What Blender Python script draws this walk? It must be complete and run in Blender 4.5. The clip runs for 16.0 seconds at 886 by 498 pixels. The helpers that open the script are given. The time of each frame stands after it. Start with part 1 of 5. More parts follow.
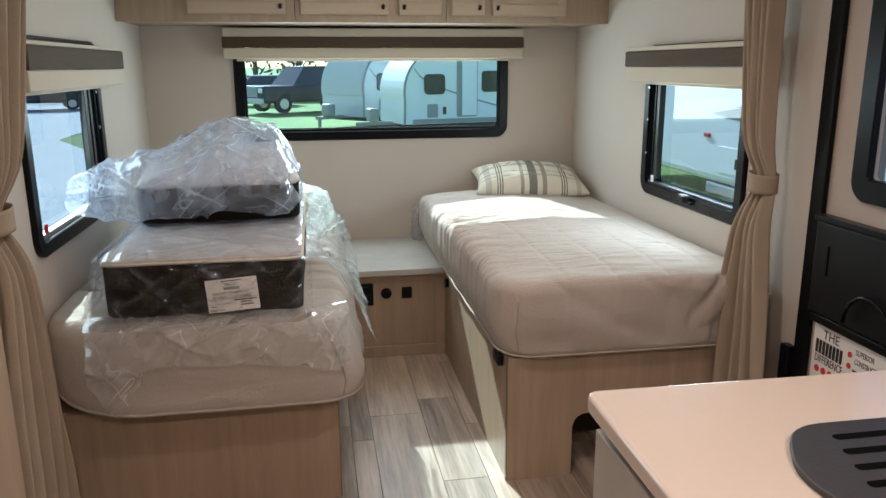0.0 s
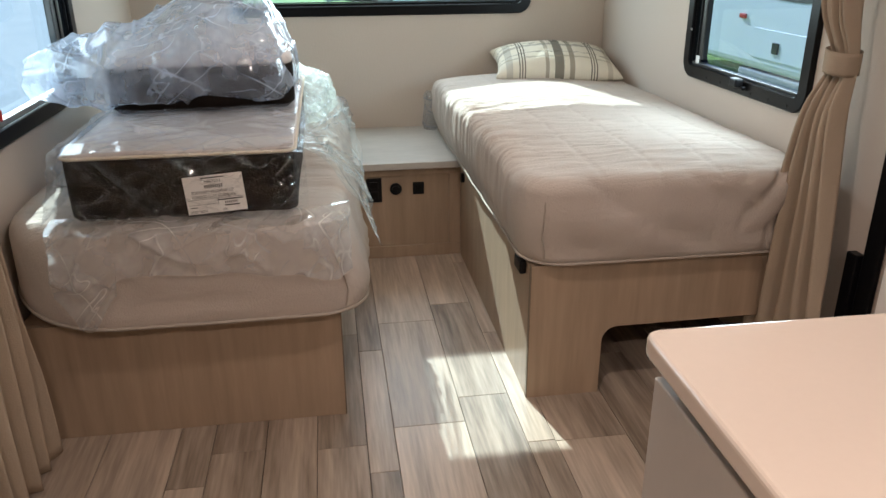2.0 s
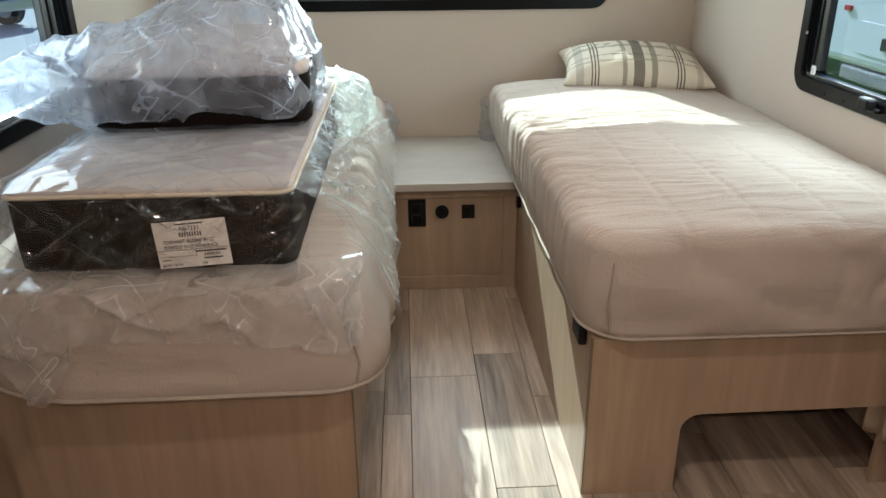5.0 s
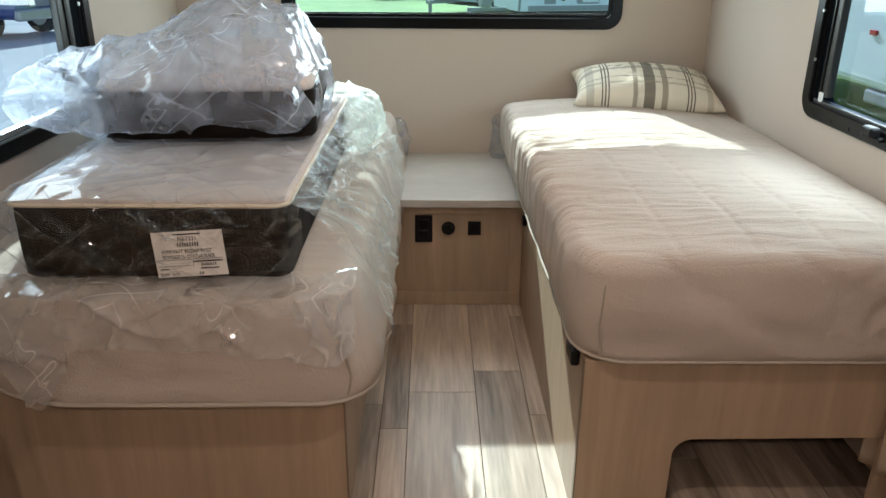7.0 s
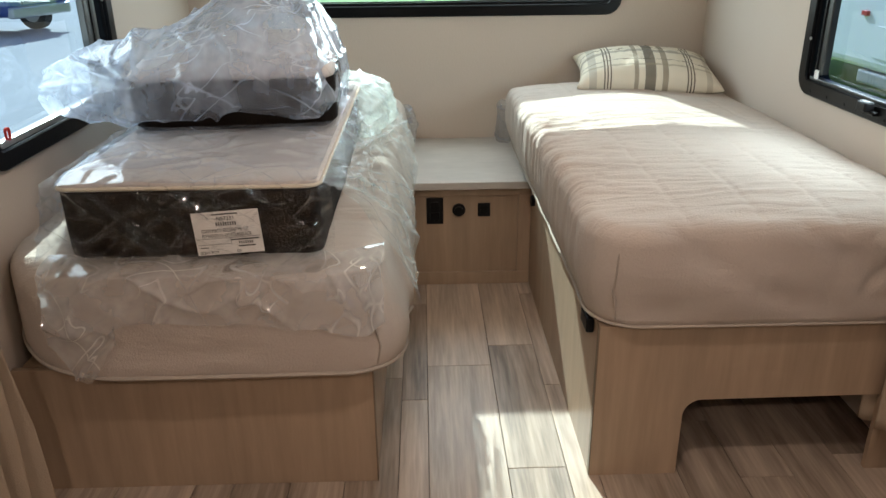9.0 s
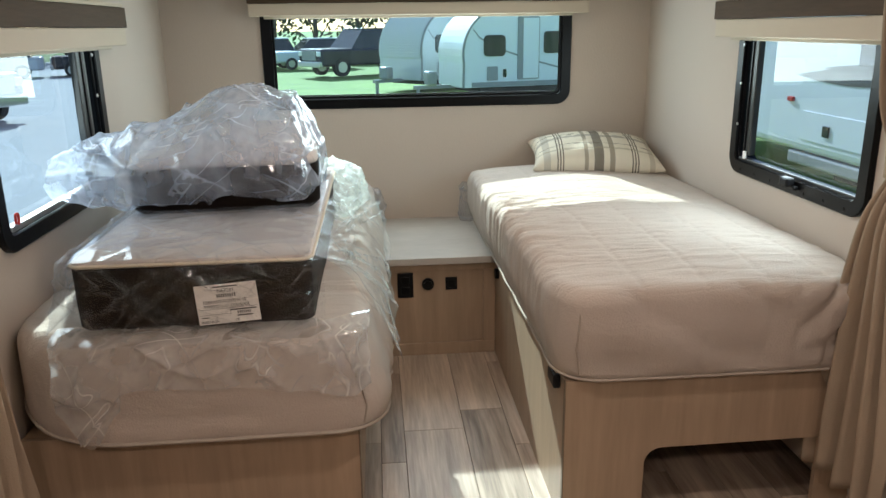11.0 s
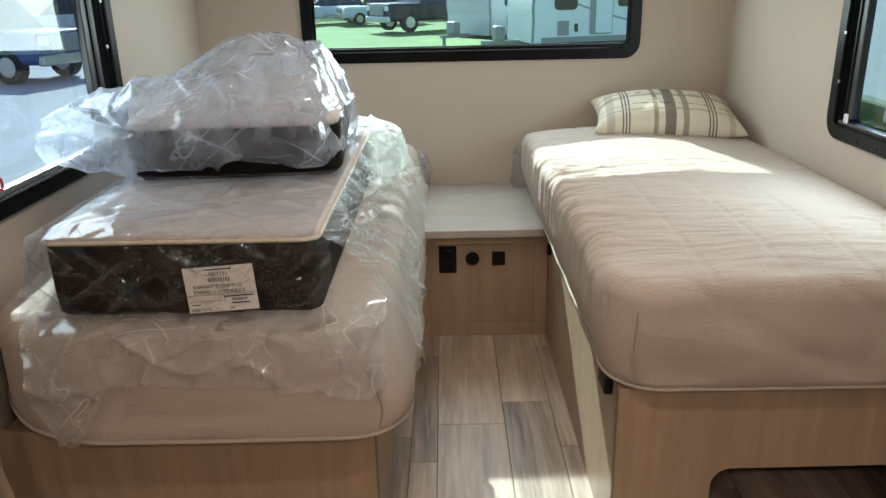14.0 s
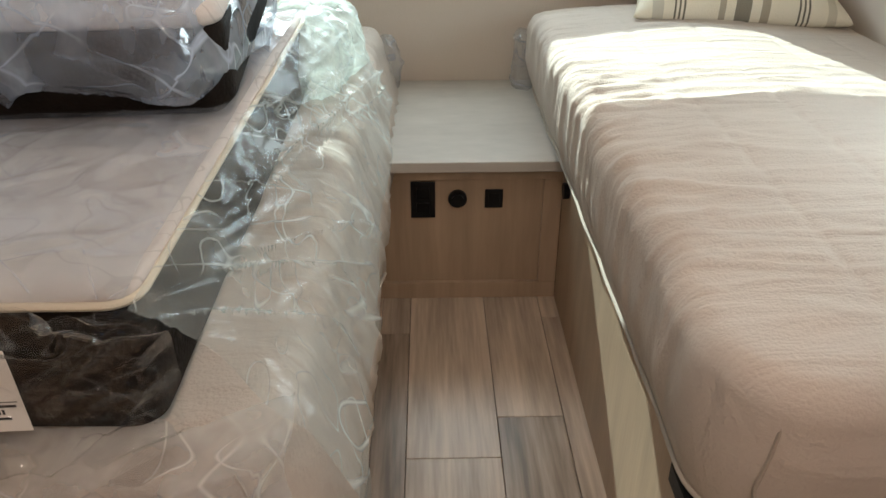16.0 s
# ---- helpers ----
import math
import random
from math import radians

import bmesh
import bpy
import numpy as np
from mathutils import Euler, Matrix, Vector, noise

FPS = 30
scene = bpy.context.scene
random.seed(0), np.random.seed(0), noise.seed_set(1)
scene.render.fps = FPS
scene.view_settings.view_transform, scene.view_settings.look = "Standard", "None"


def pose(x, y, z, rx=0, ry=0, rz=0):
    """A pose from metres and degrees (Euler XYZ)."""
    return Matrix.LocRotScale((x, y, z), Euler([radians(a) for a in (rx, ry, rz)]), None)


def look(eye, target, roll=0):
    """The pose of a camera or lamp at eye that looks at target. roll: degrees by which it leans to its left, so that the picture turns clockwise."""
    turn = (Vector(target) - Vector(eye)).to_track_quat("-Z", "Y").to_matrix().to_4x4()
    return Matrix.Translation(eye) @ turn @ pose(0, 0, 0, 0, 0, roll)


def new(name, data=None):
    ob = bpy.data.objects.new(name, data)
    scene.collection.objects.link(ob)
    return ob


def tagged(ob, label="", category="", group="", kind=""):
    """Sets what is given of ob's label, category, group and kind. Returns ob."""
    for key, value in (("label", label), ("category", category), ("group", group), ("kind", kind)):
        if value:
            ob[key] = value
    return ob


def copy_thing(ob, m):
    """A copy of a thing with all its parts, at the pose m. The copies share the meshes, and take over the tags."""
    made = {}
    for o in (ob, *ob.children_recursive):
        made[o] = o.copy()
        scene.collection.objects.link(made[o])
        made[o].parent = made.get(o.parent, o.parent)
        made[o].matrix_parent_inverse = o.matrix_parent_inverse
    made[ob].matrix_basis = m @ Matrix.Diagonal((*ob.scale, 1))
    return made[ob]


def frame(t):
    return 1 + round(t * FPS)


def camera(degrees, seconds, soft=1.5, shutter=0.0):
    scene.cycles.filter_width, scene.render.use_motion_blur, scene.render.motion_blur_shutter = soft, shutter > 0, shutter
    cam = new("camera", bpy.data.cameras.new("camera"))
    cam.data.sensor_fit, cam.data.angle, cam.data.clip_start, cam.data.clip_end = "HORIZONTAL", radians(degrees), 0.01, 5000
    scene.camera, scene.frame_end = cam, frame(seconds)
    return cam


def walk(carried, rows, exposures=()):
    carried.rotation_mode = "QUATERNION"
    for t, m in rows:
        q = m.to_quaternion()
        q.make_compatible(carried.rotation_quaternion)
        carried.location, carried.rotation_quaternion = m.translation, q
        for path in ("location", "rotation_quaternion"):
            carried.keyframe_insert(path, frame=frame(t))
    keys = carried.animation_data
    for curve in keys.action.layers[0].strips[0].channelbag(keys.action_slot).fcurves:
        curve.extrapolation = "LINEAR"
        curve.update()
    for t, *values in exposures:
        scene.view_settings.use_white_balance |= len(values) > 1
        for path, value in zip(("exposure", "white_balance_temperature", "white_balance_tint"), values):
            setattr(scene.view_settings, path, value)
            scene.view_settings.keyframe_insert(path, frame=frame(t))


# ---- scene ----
cam = camera(60.5, 16.0)
PATH = [
    (0, (-0.306, 0.622, 1.439), (0.017, 2.539, 0.969), -0.2),
    (0.5, (-0.293, 0.63, 1.43), (0.015, 2.539, 0.92), -0.1),
    (1, (-0.257, 0.652, 1.399), (0.026, 2.533, 0.782), -0.1),
    (1.5, (-0.245, 0.74, 1.376), (0.0, 2.595, 0.67), -0.5),
    (2, (-0.257, 0.941, 1.368), (0.015, 2.777, 0.623), -0.3),
    (2.5, (-0.235, 1.055, 1.37), (0.062, 2.887, 0.624), 0.5),
    (3, (-0.135, 1.166, 1.374), (0.001, 3.021, 0.638), -0.0),
    (3.5, (-0.074, 1.251, 1.368), (-0.025, 3.109, 0.63), 0.0),
    (4, (-0.116, 1.375, 1.362), (-0.038, 3.219, 0.593), -0.9),
    (6.5, (-0.086, 1.439, 1.365), (0.001, 3.281, 0.591), 0.8),
    (7, (-0.052, 1.408, 1.377), (-0.02, 3.266, 0.637), 0.5),
    (7.5, (-0.051, 1.409, 1.365), (-0.04, 3.264, 0.616), -0.4),
    (8, (-0.056, 1.413, 1.367), (-0.044, 3.255, 0.588), -0.8),
    (10.5, (-0.202, 1.089, 1.41), (-0.065, 2.982, 0.779), -0.4),
    (11, (-0.184, 1.097, 1.415), (-0.02, 3.01, 0.855), -0.8),
    (11.5, (-0.173, 1.115, 1.408), (-0.012, 3.033, 0.865), -0.8),
    (12, (-0.179, 1.129, 1.404), (-0.029, 3.039, 0.832), -0.6),
    (12.5, (-0.165, 1.159, 1.402), (-0.044, 3.065, 0.809), -1.5),
    (13, (-0.128, 1.249, 1.394), (-0.059, 3.155, 0.79), -2.4),
    (13.5, (-0.077, 1.326, 1.392), (-0.063, 3.232, 0.787), -1.9),
    (14, (-0.078, 1.411, 1.372), (-0.092, 3.298, 0.711), -1.2),
    (14.5, (-0.132, 1.632, 1.339), (-0.11, 3.48, 0.573), -1.4),
    (15, (-0.137, 1.849, 1.314), (-0.055, 3.648, 0.446), -1.6),
    (15.5, (-0.071, 2.089, 1.311), (-0.045, 3.851, 0.366), -1.2),
    (16, (-0.057, 2.303, 1.292), (-0.028, 4.036, 0.294), -0.2),
]
walk(cam, [(t, look(eye, target, roll)) for t, eye, target, roll in PATH], [(0, 0.88, 6100, 10), (1.5, 0.98, 6100, 10), (3.5, 0.94, 6400, 10), (10.5, 0.88, 6400, 10), (16, 0.84, 6550, 10)])

# ---- world, sun and lamps ----
SUN_WAY = Vector((0.36, -1.5, -1.0))
world = bpy.data.worlds.new("sky")
scene.world = world
world.use_nodes = True
sky = world.node_tree.nodes.new("ShaderNodeTexSky")
sky.sky_type, sky.sun_disc = "NISHITA", False
sky.sun_elevation = math.atan2(1.0, math.hypot(SUN_WAY.x, SUN_WAY.y))
sky.sun_rotation = math.atan2(-SUN_WAY.x, -SUN_WAY.y)
world.node_tree.links.new(sky.outputs[0], world.node_tree.nodes["Background"].inputs[0])
world.node_tree.nodes["Background"].inputs[1].default_value = 0.15
sun_data = bpy.data.lights.new("sun", "SUN")
sun_data.energy, sun_data.angle, sun_data.color = 5.0, radians(0.5), (0.84, 1.0, 0.95)
sun_ob = new("sun", sun_data)
sun_ob.matrix_world = look(Vector((0, 20, 15)), Vector((0, 20, 15)) + SUN_WAY)
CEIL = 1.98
# Warm lamps at assumed ceiling places, out of view, lifting the interior's light.
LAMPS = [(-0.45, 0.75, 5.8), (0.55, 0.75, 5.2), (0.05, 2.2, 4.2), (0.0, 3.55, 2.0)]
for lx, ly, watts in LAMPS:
    d = bpy.data.lights.new("ceiling_fill_lamp", "AREA")
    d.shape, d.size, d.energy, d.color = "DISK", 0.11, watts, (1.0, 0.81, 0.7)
    new("ceiling_fill_lamp", d).matrix_world = look((lx, ly, CEIL - 0.035), (lx, ly, 0))
for wx, wy, wz, tx, sx, sz, watts in ((0.03, 4.93, 1.29, (0.03, 3, 1.1), 1.3, 0.34, 6.0), (-1.2, 3.5, 1.2, (0, 3.5, 1.1), 0.6, 0.4, 1.5), (1.19, 3.43, 1.14, (0, 3.43, 1.0), 0.6, 0.4, 4.0)):
    d = bpy.data.lights.new("window_daylight", "AREA")
    d.shape, d.size, d.size_y, d.energy, d.color = "RECTANGLE", sx, sz, watts, (0.78, 0.95, 0.98)
    new("window_daylight", d).matrix_world = look((wx, wy, wz), tx)

# ---- materials ----


def material(name, base, rough=0.6, metal=0.0, vary=0.15, scale=6.0, fine=60.0, bump=0.1, stretch=(1, 1, 1), spec=0.5, tint=None, per_object=0.0, space="Object", gain=1.0, folds=0.0, grain=0.0):
    """A surface with two scales of variation and a fine relief."""
    m = bpy.data.materials.new(name)
    m.use_nodes = True
    t = m.node_tree
    n, l = t.nodes, t.links
    b = n["Principled BSDF"]
    b.inputs["Roughness"].default_value, b.inputs["Metallic"].default_value = rough, metal
    b.inputs["Specular IOR Level"].default_value = spec
    co = n.new("ShaderNodeTexCoord")
    mp = n.new("ShaderNodeMapping")
    mp.inputs["Scale"].default_value = stretch
    if space == "World":
        g = n.new("ShaderNodeNewGeometry")
        l.new(g.outputs["Position"], mp.inputs["Vector"])
    else:
        l.new(co.outputs["Object"], mp.inputs["Vector"])
    big, small = n.new("ShaderNodeTexNoise"), n.new("ShaderNodeTexNoise")
    big.inputs["Scale"].default_value, small.inputs["Scale"].default_value = scale, fine
    big.inputs["Detail"].default_value = small.inputs["Detail"].default_value = 4
    if per_object:
        oi = n.new("ShaderNodeObjectInfo")
        ad = n.new("ShaderNodeVectorMath")
        sc = n.new("ShaderNodeMath")
        sc.operation = "MULTIPLY"
        sc.inputs[1].default_value = 37.0
        l.new(oi.outputs["Random"], sc.inputs[0])
        l.new(mp.outputs[0], ad.inputs[0])
        l.new(sc.outputs[0], ad.inputs[1])
        src = ad.outputs[0]
    else:
        src = mp.outputs[0]
    l.new(src, big.inputs["Vector"])
    l.new(src, small.inputs["Vector"])
    mix = n.new("ShaderNodeMix")
    mix.data_type = "RGBA"
    dark = tint or tuple(c * (1 - vary * 2) for c in base)
    mix.inputs["A"].default_value = (*dark, 1)
    mix.inputs["B"].default_value = (*[min(1, c * (1 + vary * 0.6)) for c in base], 1)
    add = n.new("ShaderNodeMath")
    add.operation = "MULTIPLY_ADD"
    add.inputs[1].default_value, add.inputs[2].default_value = 0.45, 0.0
    l.new(small.outputs[0], add.inputs[0])
    add2 = n.new("ShaderNodeMath")
    add2.operation = "MULTIPLY_ADD"
    add2.inputs[1].default_value = 0.75
    l.new(big.outputs[0], add2.inputs[0])
    l.new(add.outputs[0], add2.inputs[2])
    out = add2.outputs[0]
    if per_object:
        a3 = n.new("ShaderNodeMath")
        a3.operation = "MULTIPLY_ADD"
        a3.inputs[1].default_value = per_object
        l.new(oi.outputs["Random"], a3.inputs[0])
        l.new(out, a3.inputs[2])
        a4 = n.new("ShaderNodeMath")
        a4.operation = "SUBTRACT"
        a4.inputs[1].default_value = per_object / 2
        l.new(a3.outputs[0], a4.inputs[0])
        out = a4.outputs[0]
    if gain != 1.0:
        gm = n.new("ShaderNodeMapRange")
        gm.inputs[1].default_value, gm.inputs[2].default_value = 0.6 - 0.5 / gain, 0.6 + 0.5 / gain
        l.new(out, gm.inputs[0])
        out = gm.outputs[0]
    l.new(out, mix.inputs["Factor"])
    if grain:
        wm, wv, ad5 = n.new("ShaderNodeMapping"), n.new("ShaderNodeTexWave"), n.new("ShaderNodeMath")
        wm.inputs["Scale"].default_value = (1, 1, 0.13)
        l.new(mp.inputs["Vector"].links[0].from_socket, wm.inputs["Vector"])
        l.new(wm.outputs[0], wv.inputs["Vector"])
        wv.inputs["Scale"].default_value, wv.inputs["Distortion"].default_value = 4.5, 11.0
        wv.inputs["Detail"].default_value, wv.inputs["Detail Scale"].default_value = 3.0, 1.2
        ad5.operation = "MULTIPLY_ADD"
        ad5.inputs[1].default_value = grain
        l.new(wv.outputs["Fac"], ad5.inputs[0])
        l.new(out, ad5.inputs[2])
        l.new(ad5.outputs[0], mix.inputs["Factor"])
    l.new(mix.outputs["Result"], b.inputs["Base Color"])
    if bump:
        bp = n.new("ShaderNodeBump")
        bp.inputs["Strength"].default_value, bp.inputs["Distance"].default_value = bump, 0.01
        l.new(small.outputs[0], bp.inputs["Height"])
        l.new(bp.outputs[0], b.inputs["Normal"])
        if folds:
            fm, fn, fb = n.new("ShaderNodeMapping"), n.new("ShaderNodeTexNoise"), n.new("ShaderNodeBump")
            fm.inputs["Scale"].default_value = (3.0, 13.0, 5.0)
            fn.inputs["Scale"].default_value, fn.inputs["Detail"].default_value, fn.inputs["Distortion"].default_value = 1.3, 3, 0.7
            l.new(co.outputs["Object"], fm.inputs["Vector"])
            l.new(fm.outputs[0], fn.inputs["Vector"])
            l.new(fn.outputs[0], fb.inputs["Height"])
            fb.inputs["Strength"].default_value, fb.inputs["Distance"].default_value = folds, 0.03
            l.new(fb.outputs[0], bp.inputs["Normal"])
    return m


def clear(name, tint, gloss, rough=0.05, haze=0.0, haze_colour=(0.9, 0.93, 0.95), wrinkle=0.0, scale=9.0, turns=((0, 35, 25), (25, -40, -30)), creases=0.0, thin=0.03, streaks=(1, 1, 1)):
    """Clear sheet: light passes, with a gloss on top; film has a milky share, and white creases where it is folded."""
    m = bpy.data.materials.new(name)
    m.use_nodes = True
    t = m.node_tree
    n, l = t.nodes, t.links
    n.remove(n["Principled BSDF"])
    tr, gl = n.new("ShaderNodeBsdfTransparent"), n.new("ShaderNodeBsdfGlossy")
    tr.inputs[0].default_value = (*tint, 1)
    gl.inputs["Roughness"].default_value = rough
    fr = n.new("ShaderNodeLayerWeight")
    fr.inputs[0].default_value = 0.25
    mul = n.new("ShaderNodeMath")
    mul.operation = "MULTIPLY_ADD"
    mul.inputs[1].default_value, mul.inputs[2].default_value = gloss * 0.7, gloss * 0.03
    l.new(fr.outputs["Facing"], mul.inputs[0])
    mx = n.new("ShaderNodeMixShader")
    l.new(mul.outputs[0], mx.inputs[0])
    l.new(tr.outputs[0], mx.inputs[1])
    l.new(gl.outputs[0], mx.inputs[2])
    last = mx
    co = n.new("ShaderNodeTexCoord")

    def lines(turn, size, width, seed):
        """Thin winding lines, 1 on the crease and 0 off it."""
        mp, no, sub, ab, rg = n.new("ShaderNodeMapping"), n.new("ShaderNodeTexNoise"), n.new("ShaderNodeMath"), n.new("ShaderNodeMath"), n.new("ShaderNodeMapRange")
        mp.inputs["Rotation"].default_value = [radians(v) for v in turn]
        mp.vector_type = "TEXTURE"
        mp.inputs["Scale"].default_value = (6.0, 1, 1)
        mp.inputs["Location"].default_value = (seed, seed * 2, seed * 3)
        l.new(co.outputs["Object"], mp.inputs["Vector"])
        l.new(mp.outputs[0], no.inputs["Vector"])
        no.inputs["Scale"].default_value, no.inputs["Detail"].default_value, no.inputs["Distortion"].default_value = size, 0.0, 0.0
        sub.operation, ab.operation = "SUBTRACT", "ABSOLUTE"
        sub.inputs[1].default_value = 0.5
        l.new(no.outputs[0], sub.inputs[0])
        l.new(sub.outputs[0], ab.inputs[0])
        rg.inputs[1].default_value, rg.inputs[2].default_value, rg.inputs[3].default_value, rg.inputs[4].default_value = 0.0, width, 1.0, 0.0
        l.new(ab.outputs[0], rg.inputs[0])
        return rg.outputs[0]
    fold = None
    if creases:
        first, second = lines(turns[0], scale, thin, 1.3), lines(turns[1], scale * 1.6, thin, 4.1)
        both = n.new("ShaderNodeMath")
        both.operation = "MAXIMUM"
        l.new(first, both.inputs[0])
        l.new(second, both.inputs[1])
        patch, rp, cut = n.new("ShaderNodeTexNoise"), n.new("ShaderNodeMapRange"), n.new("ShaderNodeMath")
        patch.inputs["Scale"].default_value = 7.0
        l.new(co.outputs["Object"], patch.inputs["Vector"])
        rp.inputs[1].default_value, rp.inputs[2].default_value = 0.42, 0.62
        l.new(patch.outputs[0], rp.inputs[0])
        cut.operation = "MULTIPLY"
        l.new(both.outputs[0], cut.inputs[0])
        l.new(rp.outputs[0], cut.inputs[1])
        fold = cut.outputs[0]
    if wrinkle:
        bp = n.new("ShaderNodeBump")
        bp.inputs["Strength"].default_value, bp.inputs["Distance"].default_value = wrinkle, 0.02
        l.new(lines(turns[1], scale * 0.8, 0.12, 7.7), bp.inputs["Height"])
        for node in (gl, fr):
            l.new(bp.outputs[0], node.inputs["Normal"])
    if haze:
        df, tl, mm = n.new("ShaderNodeBsdfDiffuse"), n.new("ShaderNodeBsdfTranslucent"), n.new("ShaderNodeMixShader")
        df.inputs[0].default_value = tl.inputs[0].default_value = (*haze_colour, 1)
        l.new(df.outputs[0], mm.inputs[1])
        l.new(tl.outputs[0], mm.inputs[2])
        n2, rg, hm = n.new("ShaderNodeTexNoise"), n.new("ShaderNodeMapRange"), n.new("ShaderNodeMapping")
        n2.inputs["Scale"].default_value, n2.inputs["Detail"].default_value = 9.0, 4
        hm.inputs["Scale"].default_value = streaks
        l.new(co.outputs["Object"], hm.inputs["Vector"])
        l.new(hm.outputs[0], n2.inputs["Vector"])
        rg.inputs[1].default_value, rg.inputs[2].default_value = 0.35, 0.68
        rg.inputs[3].default_value, rg.inputs[4].default_value = haze * 0.4, haze * 1.6
        l.new(n2.outputs[0], rg.inputs[0])
        share = rg.outputs[0]
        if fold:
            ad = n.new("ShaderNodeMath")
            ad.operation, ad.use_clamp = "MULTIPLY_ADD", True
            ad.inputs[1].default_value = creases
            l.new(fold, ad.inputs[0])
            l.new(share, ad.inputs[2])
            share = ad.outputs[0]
        m2 = n.new("ShaderNodeMixShader")
        l.new(share, m2.inputs[0])
        l.new(mx.outputs[0], m2.inputs[1])
        l.new(mm.outputs[0], m2.inputs[2])
        last = m2
    l.new(last.outputs[0], n["Material Output"].inputs[0])
    return m


def glowing(name, colour, strength):
    m = bpy.data.materials.new(name)
    m.use_nodes = True
    b = m.node_tree.nodes["Principled BSDF"]
    b.inputs["Emission Color"].default_value, b.inputs["Emission Strength"].default_value = (*colour, 1), strength
    return m


def scrolls(m, size, width, dark):
    """Adds a stitched pattern of winding lines to a cloth."""
    n, l = m.node_tree.nodes, m.node_tree.links
    b = n["Principled BSDF"]
    base = b.inputs["Base Color"].links[0].from_socket
    co, no, sub, ab, rg, mx = (n.new("ShaderNode" + k) for k in ("TexCoord", "TexNoise", "Math", "Math", "MapRange", "Mix"))
    no.inputs["Scale"].default_value, no.inputs["Detail"].default_value, no.inputs["Distortion"].default_value = size, 0.0, 1.2
    l.new(co.outputs["Object"], no.inputs["Vector"])
    sub.operation, ab.operation = "SUBTRACT", "ABSOLUTE"
    sub.inputs[1].default_value = 0.52
    l.new(no.outputs[0], sub.inputs[0])
    l.new(sub.outputs[0], ab.inputs[0])
    rg.inputs[1].default_value, rg.inputs[2].default_value, rg.inputs[3].default_value, rg.inputs[4].default_value = width * 0.4, width, 0.4, 0.0
    l.new(ab.outputs[0], rg.inputs[0])
    mx.data_type = "RGBA"
    mx.inputs["B"].default_value = (*dark, 1)
    l.new(rg.outputs[0], mx.inputs["Factor"])
    l.new(base, mx.inputs["A"])
    l.new(mx.outputs["Result"], b.inputs["Base Color"])


def plaid(name):
    """Cream cloth woven with grey bands and thin dark stripes both ways."""
    m = material(name, (0.72, 0.66, 0.54), 0.9, vary=0.06, scale=8, fine=260, bump=0.35, spec=0.15)
    t = m.node_tree
    n, l = t.nodes, t.links
    b = n["Principled BSDF"]
    base = b.inputs["Base Color"].links[0].from_socket
    co, sep = n.new("ShaderNodeTexCoord"), n.new("ShaderNodeSeparateXYZ")
    l.new(co.outputs["Object"], sep.inputs[0])
    last = base
    for axis, centre, half, colour, amount in (("X", 0.0, 0.022, (0.1, 0.085, 0.065), 0.8), ("X", 0.062, 0.012, (0.2, 0.16, 0.11), 0.7), ("X", -0.058, 0.009, (0.22, 0.18, 0.13), 0.7),
            ("X", 0.155, 0.0028, (0.05, 0.04, 0.03), 0.85), ("X", 0.168, 0.0028, (0.05, 0.04, 0.03), 0.85), ("X", 0.181, 0.0028, (0.05, 0.04, 0.03), 0.85),
            ("X", -0.165, 0.0028, (0.05, 0.04, 0.03), 0.85), ("X", -0.178, 0.0028, (0.05, 0.04, 0.03), 0.85), ("X", -0.191, 0.0028, (0.05, 0.04, 0.03), 0.85), ("X", -0.24, 0.016, (0.3, 0.28, 0.24), 0.5), ("X", 0.245, 0.012, (0.35, 0.3, 0.22), 0.5),
            ("Y", -0.13, 0.006, (0.3, 0.26, 0.18), 0.5), ("Y", -0.09, 0.003, (0.1, 0.08, 0.06), 0.6), ("Y", 0.0, 0.016, (0.2, 0.18, 0.15), 0.55), ("Y", 0.06, 0.004, (0.1, 0.08, 0.06), 0.6), ("Y", 0.13, 0.006, (0.3, 0.26, 0.18), 0.5)):
        cmp_, mx = n.new("ShaderNodeMath"), n.new("ShaderNodeMix")
        cmp_.operation = "COMPARE"
        cmp_.inputs[1].default_value, cmp_.inputs[2].default_value = centre, half
        l.new(sep.outputs[axis], cmp_.inputs[0])
        am = n.new("ShaderNodeMath")
        am.operation = "MULTIPLY"
        am.inputs[1].default_value = amount
        l.new(cmp_.outputs[0], am.inputs[0])
        mx.data_type = "RGBA"
        l.new(am.outputs[0], mx.inputs["Factor"])
        l.new(last, mx.inputs["A"])
        mx.inputs["B"].default_value = (*colour, 1)
        last = mx.outputs["Result"]
    l.new(last, b.inputs["Base Color"])
    return m


M_WALL = material("wall_paper", (0.6, 0.53, 0.46), 0.75, vary=0.04, scale=2, fine=220, bump=0.12, stretch=(1, 1, 0.35), spec=0.25)
M_CEIL = material("ceiling_vinyl", (0.72, 0.68, 0.62), 0.7, vary=0.03, scale=3, fine=150, bump=0.1)
M_PLANK = material("floor_vinyl", (0.56, 0.455, 0.36), 0.36, vary=0.2, scale=1.6, fine=9, bump=0.05, stretch=(11, 0.7, 1), per_object=0.34, space="World", tint=(0.14, 0.104, 0.077), gain=1.6)
M_SUB = material("subfloor", (0.06, 0.045, 0.035), 0.8)
M_OAK = material("oak_laminate", (0.4, 0.295, 0.205), 0.5, vary=0.2, scale=2.2, fine=12, bump=0.05, stretch=(9, 9, 0.7), space="World", grain=0.13)
M_OAKD = material("oak_door", (0.5, 0.38, 0.27), 0.45, vary=0.1, scale=2.5, fine=9, bump=0.05, stretch=(1.2, 9, 9), space="World")
